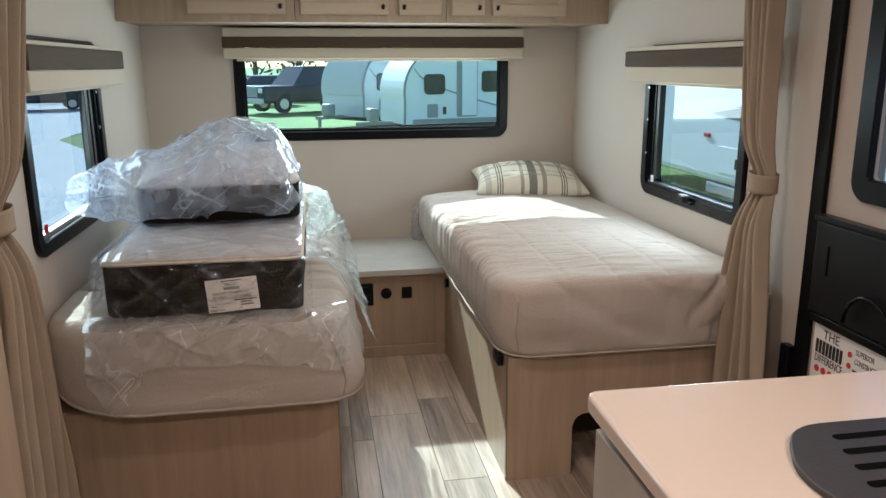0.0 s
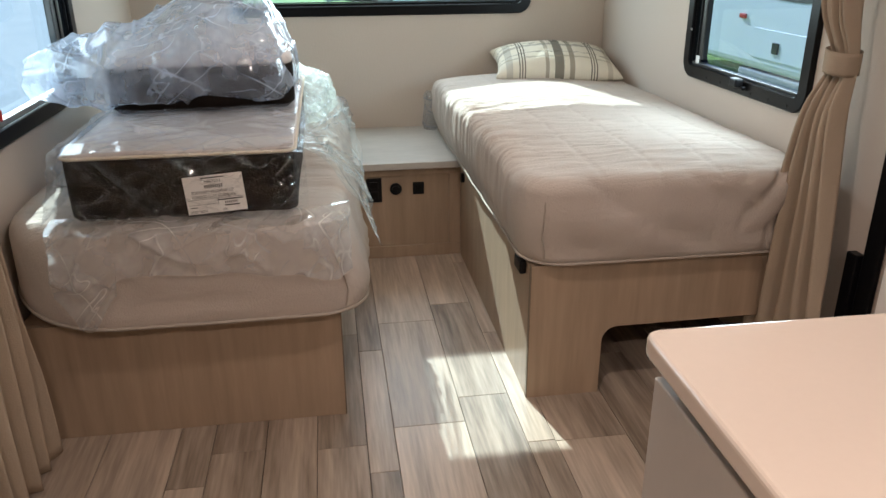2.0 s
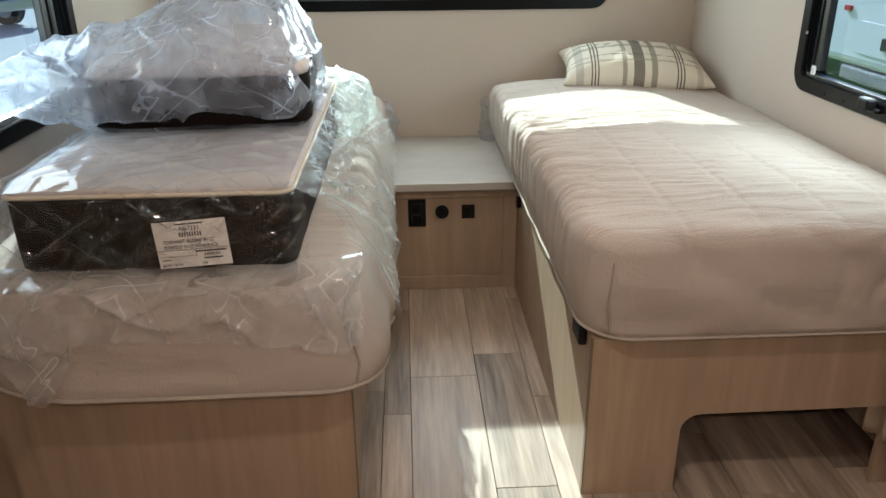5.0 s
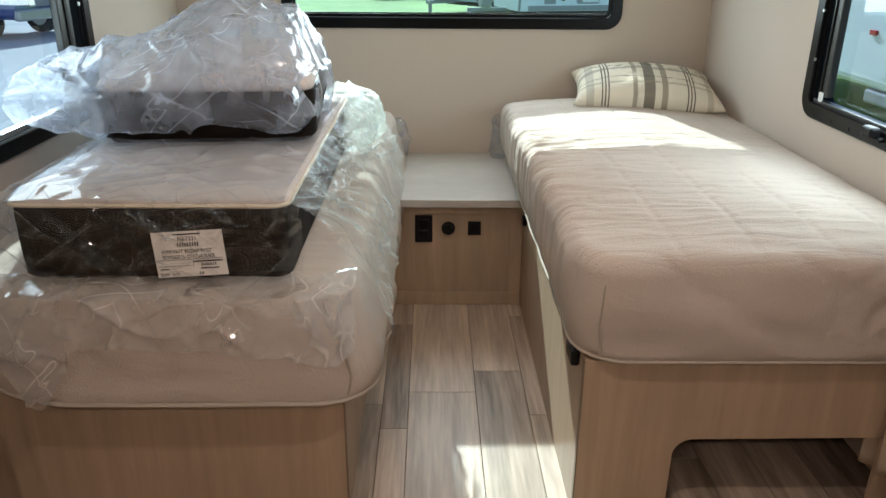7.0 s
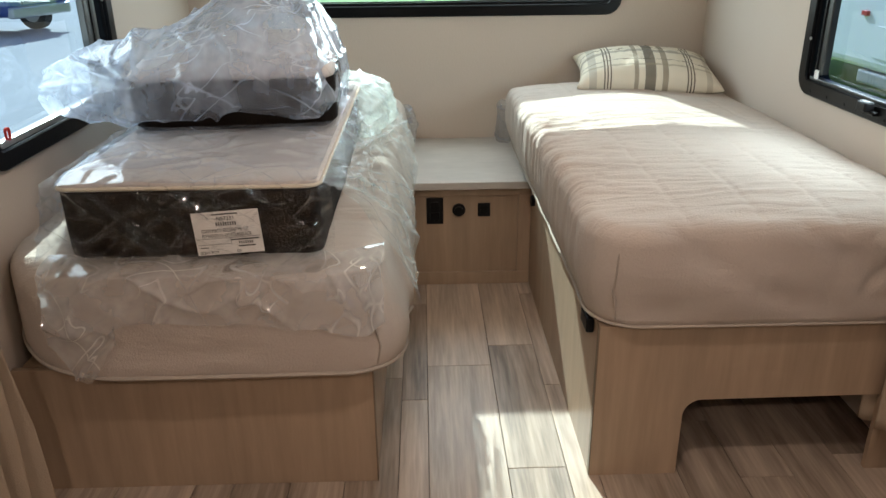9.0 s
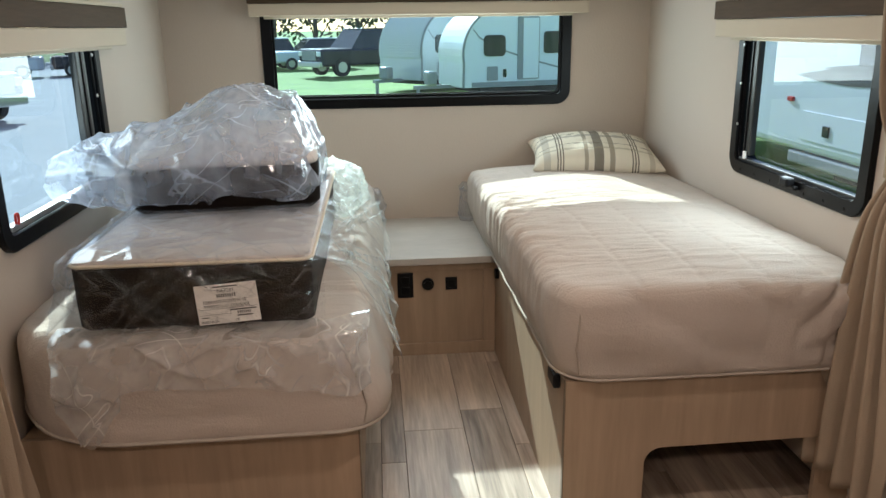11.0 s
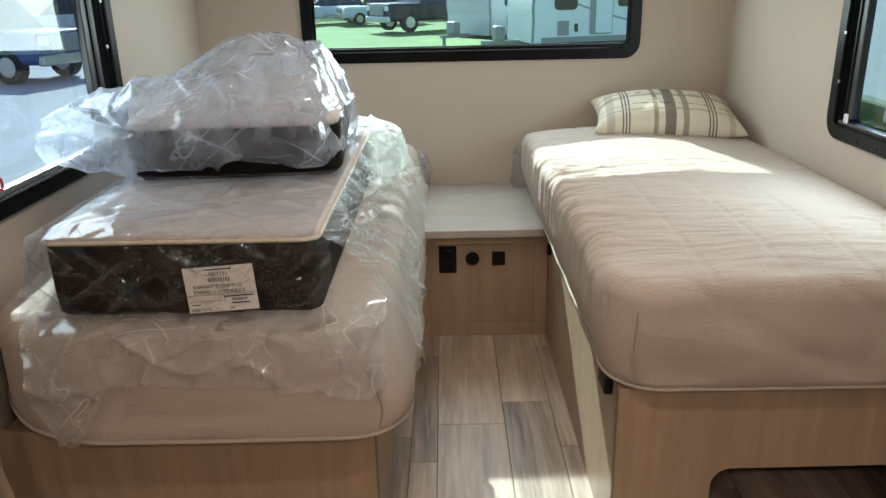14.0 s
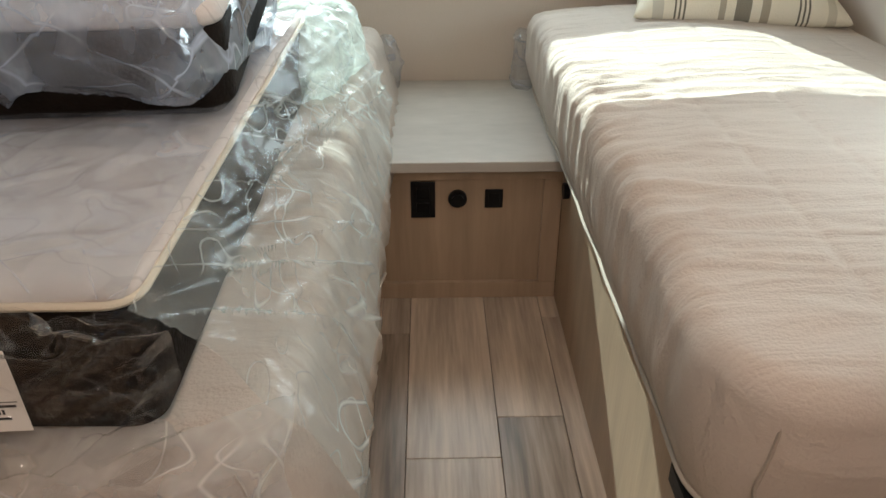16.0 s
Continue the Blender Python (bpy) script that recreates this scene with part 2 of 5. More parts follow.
M_OAKE = material("oak_edge", (0.2, 0.15, 0.1), 0.55, vary=0.15)
M_TOP = material("nightstand_laminate", (0.5, 0.47, 0.43), 0.4, vary=0.2, scale=3, fine=14, bump=0.03, stretch=(1, 2.5, 1))
M_BLACK = material("black_plastic", (0.007, 0.007, 0.008), 0.4, vary=0.2, fine=200, bump=0.05, spec=0.2)
# Near-black for raised strips that imitate the shade inside the cover's slots.
M_SLOT_SHADE = material("slot_shade", (0.003, 0.003, 0.003), 0.95, vary=0.1, bump=0, spec=0.05)
M_FRAME = material("black_frame", (0.005, 0.005, 0.006), 0.3, vary=0.2, fine=120, bump=0.04, spec=0.16)
M_GREYM = material("grey_track", (0.035, 0.037, 0.036), 0.35, 0.2, vary=0.15, fine=90)
M_ALU = material("bright_track", (0.6, 0.6, 0.58), 0.3, 0.8, vary=0.1)
M_BED = material("beige_microfibre", (0.535, 0.468, 0.412), 0.92, vary=0.08, scale=7, fine=190, bump=0.25, spec=0.12, folds=0.36)
M_PIPE = material("piping_cloth", (0.42, 0.365, 0.31), 0.9, vary=0.06, fine=150, bump=0.2, spec=0.12)
M_CURT = material("curtain_cloth", (0.4, 0.32, 0.24), 0.95, vary=0.08, scale=9, fine=300, bump=0.3, spec=0.08)
M_CREAM = material("cream_fabric", (0.62, 0.55, 0.44), 0.85, vary=0.04, fine=220, bump=0.15, spec=0.2)
M_STRIPE = material("brown_wood_grain", (0.1, 0.07, 0.047), 0.7, spec=0.12, vary=0.22, scale=4, fine=16, bump=0.06, stretch=(0.8, 0.8, 9), space="World")
M_FOAMD = material("dark_brown_cover", (0.012, 0.008, 0.006), 0.7, vary=0.25, scale=10, fine=150, bump=0.3, spec=0.1)
M_FOAMT = material("quilted_ticking", (0.55, 0.5, 0.47), 0.8, vary=0.09, scale=16, fine=45, bump=0.25, spec=0.3)
scrolls(M_FOAMT, 11.0, 0.03, (0.3, 0.26, 0.24))
M_LABEL = material("paper_label", (0.82, 0.78, 0.74), 0.6, vary=0.03, fine=120, bump=0.03)
M_INK = material("black_ink", (0.02, 0.02, 0.02), 0.6, bump=0)
M_RED = material("red_ink", (0.6, 0.04, 0.03), 0.5, bump=0)
M_WHITE = material("white_plastic", (0.78, 0.78, 0.76), 0.45, vary=0.04)
M_CTOP = material("solid_surface", (0.68, 0.575, 0.49), 0.16, vary=0.03, scale=3, fine=90, bump=0.008)
M_CABF = material("greige_laminate", (0.5, 0.46, 0.42), 0.4, vary=0.04, scale=3, fine=60, bump=0.02)
M_IRON = material("matte_black_cover", (0.04, 0.037, 0.04), 0.5, vary=0.2, fine=160, bump=0.06)
M_DOOR = material("door_skin", (0.46, 0.38, 0.32), 0.55, vary=0.05, fine=120, bump=0.05)
M_BASE = material("white_trim", (0.5, 0.46, 0.42), 0.5, vary=0.05)
M_PLAID = plaid("plaid_cloth")
M_PANE = clear("tinted_pane", (0.6, 0.8, 0.88), 0.25, 0.02, 0.014, streaks=(7, 7, 0.25))
M_PANEL = clear("side_pane", (0.34, 0.41, 0.49), 0.5, 0.02, 0.01, streaks=(3, 3, 0.4))
M_PANES = clear("clear_side_pane", (0.4, 0.48, 0.59), 0.4, 0.02)
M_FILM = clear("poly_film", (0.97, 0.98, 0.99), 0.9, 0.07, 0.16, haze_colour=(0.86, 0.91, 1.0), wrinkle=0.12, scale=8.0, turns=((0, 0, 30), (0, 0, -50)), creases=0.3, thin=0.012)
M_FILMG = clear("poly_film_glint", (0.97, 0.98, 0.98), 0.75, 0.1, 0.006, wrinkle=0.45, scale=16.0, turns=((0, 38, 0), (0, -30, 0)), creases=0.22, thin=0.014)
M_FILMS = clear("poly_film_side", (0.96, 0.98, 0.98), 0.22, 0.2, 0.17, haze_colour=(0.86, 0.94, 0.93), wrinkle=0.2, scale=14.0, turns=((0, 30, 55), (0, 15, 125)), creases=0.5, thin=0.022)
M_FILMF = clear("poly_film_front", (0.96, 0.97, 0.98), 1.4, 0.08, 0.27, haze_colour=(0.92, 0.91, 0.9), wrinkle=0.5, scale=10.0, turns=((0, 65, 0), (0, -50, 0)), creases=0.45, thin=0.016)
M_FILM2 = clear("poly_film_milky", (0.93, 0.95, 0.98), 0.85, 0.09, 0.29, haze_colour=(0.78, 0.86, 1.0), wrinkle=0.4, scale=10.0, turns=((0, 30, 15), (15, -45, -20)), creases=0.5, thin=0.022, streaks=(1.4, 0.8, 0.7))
M_FILM3 = clear("poly_film_white", (0.9, 0.93, 0.93), 0.3, 0.2, 0.55, haze_colour=(0.9, 0.96, 0.92), wrinkle=0.4, scale=9.0, creases=0.4, thin=0.03)
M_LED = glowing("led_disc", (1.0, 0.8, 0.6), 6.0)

# ---- shape helpers ----


def part(name, bm, mat, parent=None, label="", smooth=False):
    """Links a bmesh as one mesh object, under a thing or part if one is given."""
    me = bpy.data.meshes.new(name)
    bm.normal_update()
    bm.to_mesh(me)
    bm.free()
    me.materials.append(mat)
    if smooth:
        for p in me.polygons:
            p.use_smooth = True
    ob = new(name, me)
    if parent:
        ob.parent = parent
        ob.matrix_parent_inverse = parent.matrix_world.inverted()
    if label:
        ob["label"] = label
    return ob


def thing(name, x, y, z, label, category, group="", kind=""):
    ob = new(name)
    ob.empty_display_size = 0.05
    ob.matrix_world = Matrix.Translation((x, y, z))
    bpy.context.view_layer.update()
    return tagged(ob, label, category, group, kind)


def box(x0, x1, y0, y1, z0, z1, bevel=0.0, bm=None, m=None, seg=2):
    own = bm or bmesh.new()
    tmp = bmesh.new() if bm else own
    bmesh.ops.create_cube(tmp, size=1)
    for v in tmp.verts:
        v.co = Vector((x0 + (v.co.x + 0.5) * (x1 - x0), y0 + (v.co.y + 0.5) * (y1 - y0), z0 + (v.co.z + 0.5) * (z1 - z0)))
    if bevel:
        bmesh.ops.bevel(tmp, geom=list(tmp.edges), offset=bevel, segments=seg, affect="EDGES", profile=0.5)
    if m:
        bmesh.ops.transform(tmp, matrix=m, verts=tmp.verts)
    if bm:
        merge(own, tmp)
    return own


def merge(bm, other):
    made = {v: bm.verts.new(v.co) for v in other.verts}
    for f in other.faces:
        bm.faces.new([made[v] for v in f.verts])
    other.free()


def cyl(p, q, r, r2=None, n=16, bm=None):
    own = bm or bmesh.new()
    p, q = Vector(p), Vector(q)
    way = q - p
    turn = way.to_track_quat("Z", "Y").to_matrix()
    rings = []
    for at, rad in ((p, r), (q, r if r2 is None else r2)):
        rings.append([own.verts.new(at + turn @ Vector((rad * math.cos(2 * math.pi * i / n), rad * math.sin(2 * math.pi * i / n), 0))) for i in range(n)])
    for i in range(n):
        j = (i + 1) % n
        own.faces.new((rings[0][i], rings[0][j], rings[1][j], rings[1][i]))
    own.faces.new(rings[0][::-1])
    own.faces.new(rings[1])
    return own


def outline(hx, hy, r, n=8):
    """Points of a rounded rectangle about the origin, counter-clockwise."""
    r = max(min(r, hx - 1e-4, hy - 1e-4), 1e-4)
    pts = []
    for cx, cy, a0 in ((hx - r, hy - r, 0), (-hx + r, hy - r, 90), (-hx + r, -hy + r, 180), (hx - r, -hy + r, 270)):
        for i in range(n + 1):
            a = radians(a0 + 90 * i / n)
            pts.append((cx + r * math.cos(a), cy + r * math.sin(a)))
    return pts


def rim(hx, hy, r, width, depth, place, bevel=0.004):
    """A rounded rectangular frame of that width round the outside, its face towards -z of its own pose."""
    bm = bmesh.new()
    rows = []
    for inset, z in ((0, 0), (0, depth - bevel), (bevel, depth), (width - bevel, depth), (width, depth - bevel), (width, 0)):
        rows.append([bm.verts.new((x, y, z)) for x, y in outline(hx - inset, hy - inset, max(r - inset, 0.01))])
    n = len(rows[0])
    for k in range(len(rows)):
        a, b = rows[k], rows[(k + 1) % len(rows)]
        for i in range(n):
            j = (i + 1) % n
            bm.faces.new((a[i], a[j], b[j], b[i]))
    bmesh.ops.transform(bm, matrix=place, verts=bm.verts)
    bmesh.ops.recalc_face_normals(bm, faces=bm.faces)
    return bm


def sheet(nu, nv, f, close_u=False):
    """A grid surface from f(u, v), u and v from 0 to 1."""
    bm = bmesh.new()
    vs = [[bm.verts.new(f(i / nu, j / nv)) for j in range(nv + 1)] for i in range(nu if close_u else nu + 1)]
    for i in range(nu):
        k = (i + 1) % nu if close_u else i + 1
        for j in range(nv):
            bm.faces.new((vs[i][j], vs[k][j], vs[k][j + 1], vs[i][j + 1]))
    return bm


def wall_with_holes(axis, a, b, u0, u1, z0, z1, holes):
    """A wall slab between a and b across its axis, from u0 to u1 along it, with openings (u0, u1, z0, z1) right through."""
    us = sorted({u0, u1, *[h[0] for h in holes], *[h[1] for h in holes]})
    zs = sorted({z0, z1, *[h[2] for h in holes], *[h[3] for h in holes]})
    bm = bmesh.new()
    for p, q in zip(us, us[1:]):
        for s, t in zip(zs, zs[1:]):
            if any(h[0] <= p and q <= h[1] and h[2] <= s and t <= h[3] for h in holes):
                continue
            if axis == "x":
                box(a, b, p, q, s, t, bm=bm)
            else:
                box(p, q, a, b, s, t, bm=bm)
    bmesh.ops.remove_doubles(bm, verts=bm.verts, dist=1e-5)
    return bm


def words(text, size, place, mat, parent, width=None, name="lettering"):
    """Built-in font lettering as a mesh; place maps its plane (x right, y up) into the world."""
    cu = bpy.data.curves.new(name, "FONT")
    cu.body, cu.size, cu.align_x, cu.align_y, cu.extrude = text, size, "CENTER", "CENTER", 0.0004
    tmp = bpy.data.objects.new(name, cu)
    scene.collection.objects.link(tmp)
    bpy.context.view_layer.update()
    me = bpy.data.meshes.new_from_object(tmp.evaluated_get(bpy.context.evaluated_depsgraph_get()))
    bpy.data.objects.remove(tmp)
    wide = max(v.co.x for v in me.vertices) - min(v.co.x for v in me.vertices)
    k = width / wide if width else 1.0
    for v in me.vertices:
        v.co = place @ Vector((v.co.x * k, v.co.y, v.co.z))
    me.materials.clear()
    me.materials.append(mat)
    ob = new(name, me)
    ob.parent = parent
    ob.matrix_parent_inverse = parent.matrix_world.inverted()
    return ob


def nz(x, y, z=0.0):
    return noise.noise(Vector((x, y, z)))


def ridge(x, y, z=0.0):
    return 1 - min(1, abs(noise.noise(Vector((x, y, z)))) * 3)

# ---- the shell ----
XL, XR, YB, YF = -1.18, 1.2, 4.947, -2.2
WT = 0.05


def structure(name, bm, mat, label, category):
    return tagged(part(name, bm, mat), label, category, kind="structure")


structure("wall_left", wall_with_holes("x", XL - WT, XL, YF, YB, 0, CEIL, [(3.14, 3.97, 0.89, 1.5)]), M_WALL, "beige linen-look panelled side wall", "wall")
structure("wall_right", wall_with_holes("x", XR, XR + WT, YF, YB, 0, CEIL, [(3.12, 3.9, 0.9, 1.5), (2.03, 2.67, 0.02, 1.9)]), M_WALL, "beige linen-look side wall with the entry door", "wall")
structure("wall_back", wall_with_holes("y", YB, YB + WT, XL - WT, XR + WT, 0, CEIL, [(-0.68, 0.765, 1.075, 1.6)]), M_WALL, "beige linen-look end wall behind the beds", "wall")
structure("wall_front", box(XL - WT, XR + WT, YF - WT, YF, 0, CEIL), M_WALL, "plain beige wall at the other end", "wall")
structure("ceiling", box(XL - WT, XR + WT, YF - WT, YB + WT, CEIL, CEIL + 0.05), M_CEIL, "cream vinyl ceiling", "ceiling")
floor = structure("floor", box(XL - WT, XR + WT, YF - WT, YB + WT, -0.06, -0.008), M_SUB, "grey-brown wood-look vinyl plank floor", "floor")
structure("baseboard", box(XL, XL + 0.012, 2.3, 2.97, 0.0, 0.07, 0.002), M_BASE, "pale trim along the foot of the side wall", "trim")


def make_window(name, label, m, hx, hy, pane_in, mat, sash=0.0):
    """A radiused black window frame; m maps its plane (x along the wall, y up, z into the room)."""
    w = thing(name, *m.translation, label, "window", kind="structure")
    part("window_frame", rim(hx, hy, 0.07, 0.05, 0.018, m), M_FRAME, w, smooth=False)
    inner = rim(hx - 0.045, hy - 0.045, 0.045, pane_in - 0.045, 0.006, m @ Matrix.Translation((0, 0, 0.0)))
    part("window_gasket", inner, M_GREYM if sash else M_FRAME, w)
    part("window_liner", rim(hx - 0.035, hy - 0.035, 0.05, 0.012, 0.06, m @ Matrix.Translation((0, 0, -0.062))), M_FRAME, w)
    bm = bmesh.new()
    pts = outline(hx - 0.045, hy - 0.045, 0.05)
    bm.faces.new([bm.verts.new(m @ Vector((x, y, -0.03))) for x, y in pts])
    pane = part("pane", bm, mat, w)
    pane.visible_shadow = False
    return w


MB = Matrix.Translation((0.042, YB, 1.335)) @ Matrix(((1, 0, 0, 0), (0, 0, -1, 0), (0, 1, 0, 0), (0, 0, 0, 1)))
w1 = make_window("window_1", "wide black-framed window with radiused corners in the end wall", MB, 0.757, 0.3, 0.062, M_PANE)
ML = Matrix.Translation((XL, 3.555, 1.19)) @ Matrix(((0, 0, 1, 0), (1, 0, 0, 0), (0, 1, 0, 0), (0, 0, 0, 1)))
w2 = make_window("window_2", "black-framed sliding side window over the wrapped bed", ML, 0.455, 0.345, 0.055, M_PANEL)
MR = Matrix.Translation((XR, 3.505, 1.195)) @ Matrix(((0, 0, -1, 0), (-1, 0, 0, 0), (0, 1, 0, 0), (0, 0, 0, 1)))
w3 = make_window("window_3", "black-framed sliding side window over the made bed", MR, 0.428, 0.328, 0.055, M_PANES)
# the sliding sashes' stiles, tracks, latches and screws
part("sash_stile", box(XL - 0.02, XL + 0.004, 3.815, 3.9, 0.93, 1.47, 0.004), M_GREYM, w2)
part("sash_stile", box(XL - 0.01, XL + 0.009, 3.85, 3.87, 0.93, 1.47, 0.003), M_FRAME, w2)
part("track", box(XL - 0.02, XL + 0.006, 3.18, 3.9, 0.893, 0.912, 0.003), M_ALU, w2)
part("sash_stile", box(XR - 0.004, XR + 0.02, 3.8, 3.85, 0.94, 1.47, 0.004), M_GREYM, w3)
part("sash_stile", box(XR - 0.009, XR + 0.01, 3.83, 3.842, 0.94, 1.47, 0.003), M_FRAME, w3)
part("track", box(XR - 0.008, XR + 0.02, 3.12, 3.87, 0.918, 0.928, 0.002), M_GREYM, w3)
part("track", box(XR - 0.012, XR + 0.02, 3.12, 3.87, 0.903, 0.912, 0.002), M_GREYM, w3)
latch = box(XR - 0.034, XR - 0.012, 3.42, 3.52, 0.888, 0.9, 0.004)
box(XR - 0.05, XR - 0.02, 3.44, 3.49, 0.895, 0.925, 0.006, bm=latch)
part("latch", latch, M_BLACK, w3)
part("window_tab", box(XR - 0.012, XR - 0.004, 3.815, 3.835, 0.925, 0.955, 0.003), M_WHITE, w3, "white pull tab")
red = rim(0.011, 0.017, 0.01, 0.004, 0.006, Matrix.Translation((XL, 3.225, 0.925)) @ ML.to_3x3().to_4x4())
part("window_tab", red, M_RED, w2, "red breakaway pull tab")
for i in range(7):
    part("screw", cyl((XR - 0.02, 3.17 + i * 0.11, 0.884), (XR - 0.016, 3.17 + i * 0.11, 0.884), 0.005, n=8), M_BLACK, w3)
for z in (1.05, 1.2, 1.34):
    part("screw", cyl((XR - 0.02, 3.885, z), (XR - 0.016, 3.885, z), 0.005, n=8), M_ALU, w3)
for z in (1.05, 1.2, 1.34):
    part("screw", cyl((XL + 0.016, 3.93, z), (XL + 0.02, 3.93, z), 0.006, n=8), M_ALU, w2)
part("track", box(-0.63, 0.71, YB - 0.008, YB - 0.003, 1.098, 1.104), M_GREYM, w1)


def valance(label, along, u0, u1, back, front, z0, z1, s0, s1):
    """A padded window valance: cream board, brown wood-grain band, returns at the ends, and the roller shade's lower edge."""
    v = thing("window_valance", (u0 + u1) / 2 if along == "x" else back, (u0 + u1) / 2 if along == "y" else back, z0, label, "valance", "window valances")

    def slab(a, b, f0, f1, p, q, bev=0.004):
        lo, hi = min(f0, f1), max(f0, f1)
        return box(a, b, lo, hi, p, q, bev) if along == "x" else box(lo, hi, a, b, p, q, bev)
    sgn = 1 if front > back else -1
    part("board", slab(u0, u1, front - sgn * 0.02, front, z0, s0 - 0.001), M_CREAM, v)
    part("band", slab(u0 - 0.004, u1 + 0.004, front - sgn * 0.02, front + sgn * 0.006, s0, s1, 0.003), M_STRIPE, v, "brown wood-grain band")
    part("board", slab(u0, u1, front - sgn * 0.02, front, s1 + 0.001, z1), M_CREAM, v)
    part("top_board", slab(u0, u1, back, front - sgn * 0.021, z1 - 0.015, z1), M_CREAM, v)
    part("return", slab(u0, u0 + 0.015, back, front - sgn * 0.021, z0, z1 - 0.016), M_CREAM, v)
    part("return", slab(u1 - 0.015, u1, back, front - sgn * 0.021, z0, z1 - 0.016), M_CREAM, v)
    mid = back + sgn * 0.035
    part("shade_rail", slab(u0 + 0.06, u1 - 0.06, mid, mid + sgn * 0.012, z0 - 0.012, z0 + 0.05, 0.003), M_CREAM, v)
    return v


valance("cream valance with a brown wood-grain band over the end window", "x", -0.752, 0.858, YB, 4.842, 1.475, 1.632, 1.532, 1.587)
valance("cream valance with a brown wood-grain band over a side window", "y", 3.0, 4.13, XL, -1.097, 1.367, 1.515, 1.43, 1.5)
valance("cream valance with a brown wood-grain band over a side window", "y", 2.97, 4.005, XR, 1.117, 1.367, 1.515, 1.431, 1.495)

# ---- overhead cabinets ----
CY, CZ = 4.46, 1.645


def overhead(x0, x1, doors):
    c = thing("overhead_cabinet", (x0 + x1) / 2, YB, CZ, "light oak overhead cabinet with framed doors above the beds", "cabinet", "overhead cabinets")
    part("body", box(x0 + 0.0005, x1 - 0.0005, CY + 0.02, YB - 0.001, CZ, CEIL - 0.001), M_OAK, c)
    part("face_frame", box(x0 + 0.0005, x1 - 0.0005, CY, CY + 0.019, CZ - 0.004, CEIL - 0.001, 0.002), M_OAK, c)
    for a, b, knob in doors:
        d = part("door", box(a, b, CY - 0.018, CY - 0.001, CZ + 0.03, CEIL - 0.03, 0.003), M_OAKD, c)
        part("door_rail", box(a + 0.004, b - 0.004, CY - 0.024, CY - 0.0185, CZ + 0.034, CZ + 0.085, 0.002), M_OAKD, d)
        part("door_rail", box(a + 0.004, b - 0.004, CY - 0.024, CY - 0.0185, CEIL - 0.085, CEIL - 0.034, 0.002), M_OAKD, d)
        part("door_stile", box(a + 0.004, a + 0.05, CY - 0.024, CY - 0.0185, CZ + 0.0855, CEIL - 0.0855, 0.002), M_OAKD, d)
        part("door_stile", box(b - 0.05, b - 0.004, CY - 0.024, CY - 0.0185, CZ + 0.0855, CEIL - 0.0855, 0.002), M_OAKD, d)
        kx = b - 0.026 if knob > 0 else a + 0.026
        part("handle", cyl((kx, CY - 0.036, CZ + 0.075), (kx, CY - 0.0245, CZ + 0.06), 0.008, n=10), M_BLACK, d, "small dark knob")
    return c


overhead(XL + 0.001, -0.37, [(-0.86, -0.41, 1)])
overhead(-0.369, 0.36, [(-0.345, 0.075, 1), (0.125, 0.335, -1)])
overhead(0.361, XR - 0.001, [(0.385, 0.55, 1), (0.59, 0.97, -1)])

# ---- beds ----


def loft(cx, cy, hx, hy, r, profile, warp=None, per=26, closed=False):
    """A rounded-corner block: rings of (inset, height) from the bottom up, closed at both ends."""
    bm = bmesh.new()
    rings = []
    for inset, z in profile:
        a, b, q = hx - inset, hy - inset, max(r - inset, 0.012)
        pts = []
        q = max(1e-4, min(q, a - 0.0005, b - 0.0005))
        corners = ((a - q, b - q, 0), (-a + q, b - q, 90), (-a + q, -b + q, 180), (a - q, -b + q, 270))
        for k, (px, py, a0) in enumerate(corners):
            for i in range(9):
                t = radians(a0 + 90 * i / 8)
                pts.append((px + q * math.cos(t), py + q * math.sin(t)))
            nx, ny, n0 = corners[(k + 1) % 4]
            t = radians(a0 + 90)
            s, e = (px + q * math.cos(t), py + q * math.sin(t)), (nx + q * math.cos(t), ny + q * math.sin(t))
            n = per * (3 if k in (0, 2) and hx > hy or k in (1, 3) and hy > hx else 1)
            for i in range(1, n):
                pts.append((s[0] + (e[0] - s[0]) * i / n, s[1] + (e[1] - s[1]) * i / n))
        ring = []
        for x, y in pts:
            v = Vector((cx + x, cy + y, z))
            ring.append(bm.verts.new(v))
        rings.append(ring)
    n = len(rings[0])
    for a, b in zip(rings, rings[1:]):
        for i in range(n):
            j = (i + 1) % n
            bm.faces.new((a[i], a[j], b[j], b[i]))
    bm.faces.new(rings[0][::-1])
    if closed:
        bmesh.ops.remove_doubles(bm, verts=rings[-1], dist=0.0035)
    else:
        bm.faces.new(rings[-1])
    if warp:
        for v in bm.verts:
            v.co = warp(v.co)
    return bm


def soft_profile(z0, z1, r, half, steps=7, inner=46):
    out = [(0.03, z0), (0.008, z0 + 0.004), (0, z0 + 0.02)]
    out += [(0, z0 + 0.02 + (z1 - r - z0 - 0.02) * i / 8) for i in range(1, 9)]
    out += [(r - r * math.cos(radians(90 * i / steps)), z1 - r + r * math.sin(radians(90 * i / steps))) for i in range(1, steps + 1)]
    out += [(r + (half - r - 0.001) * i / inner, z1) for i in range(1, inner + 1)]
    return out


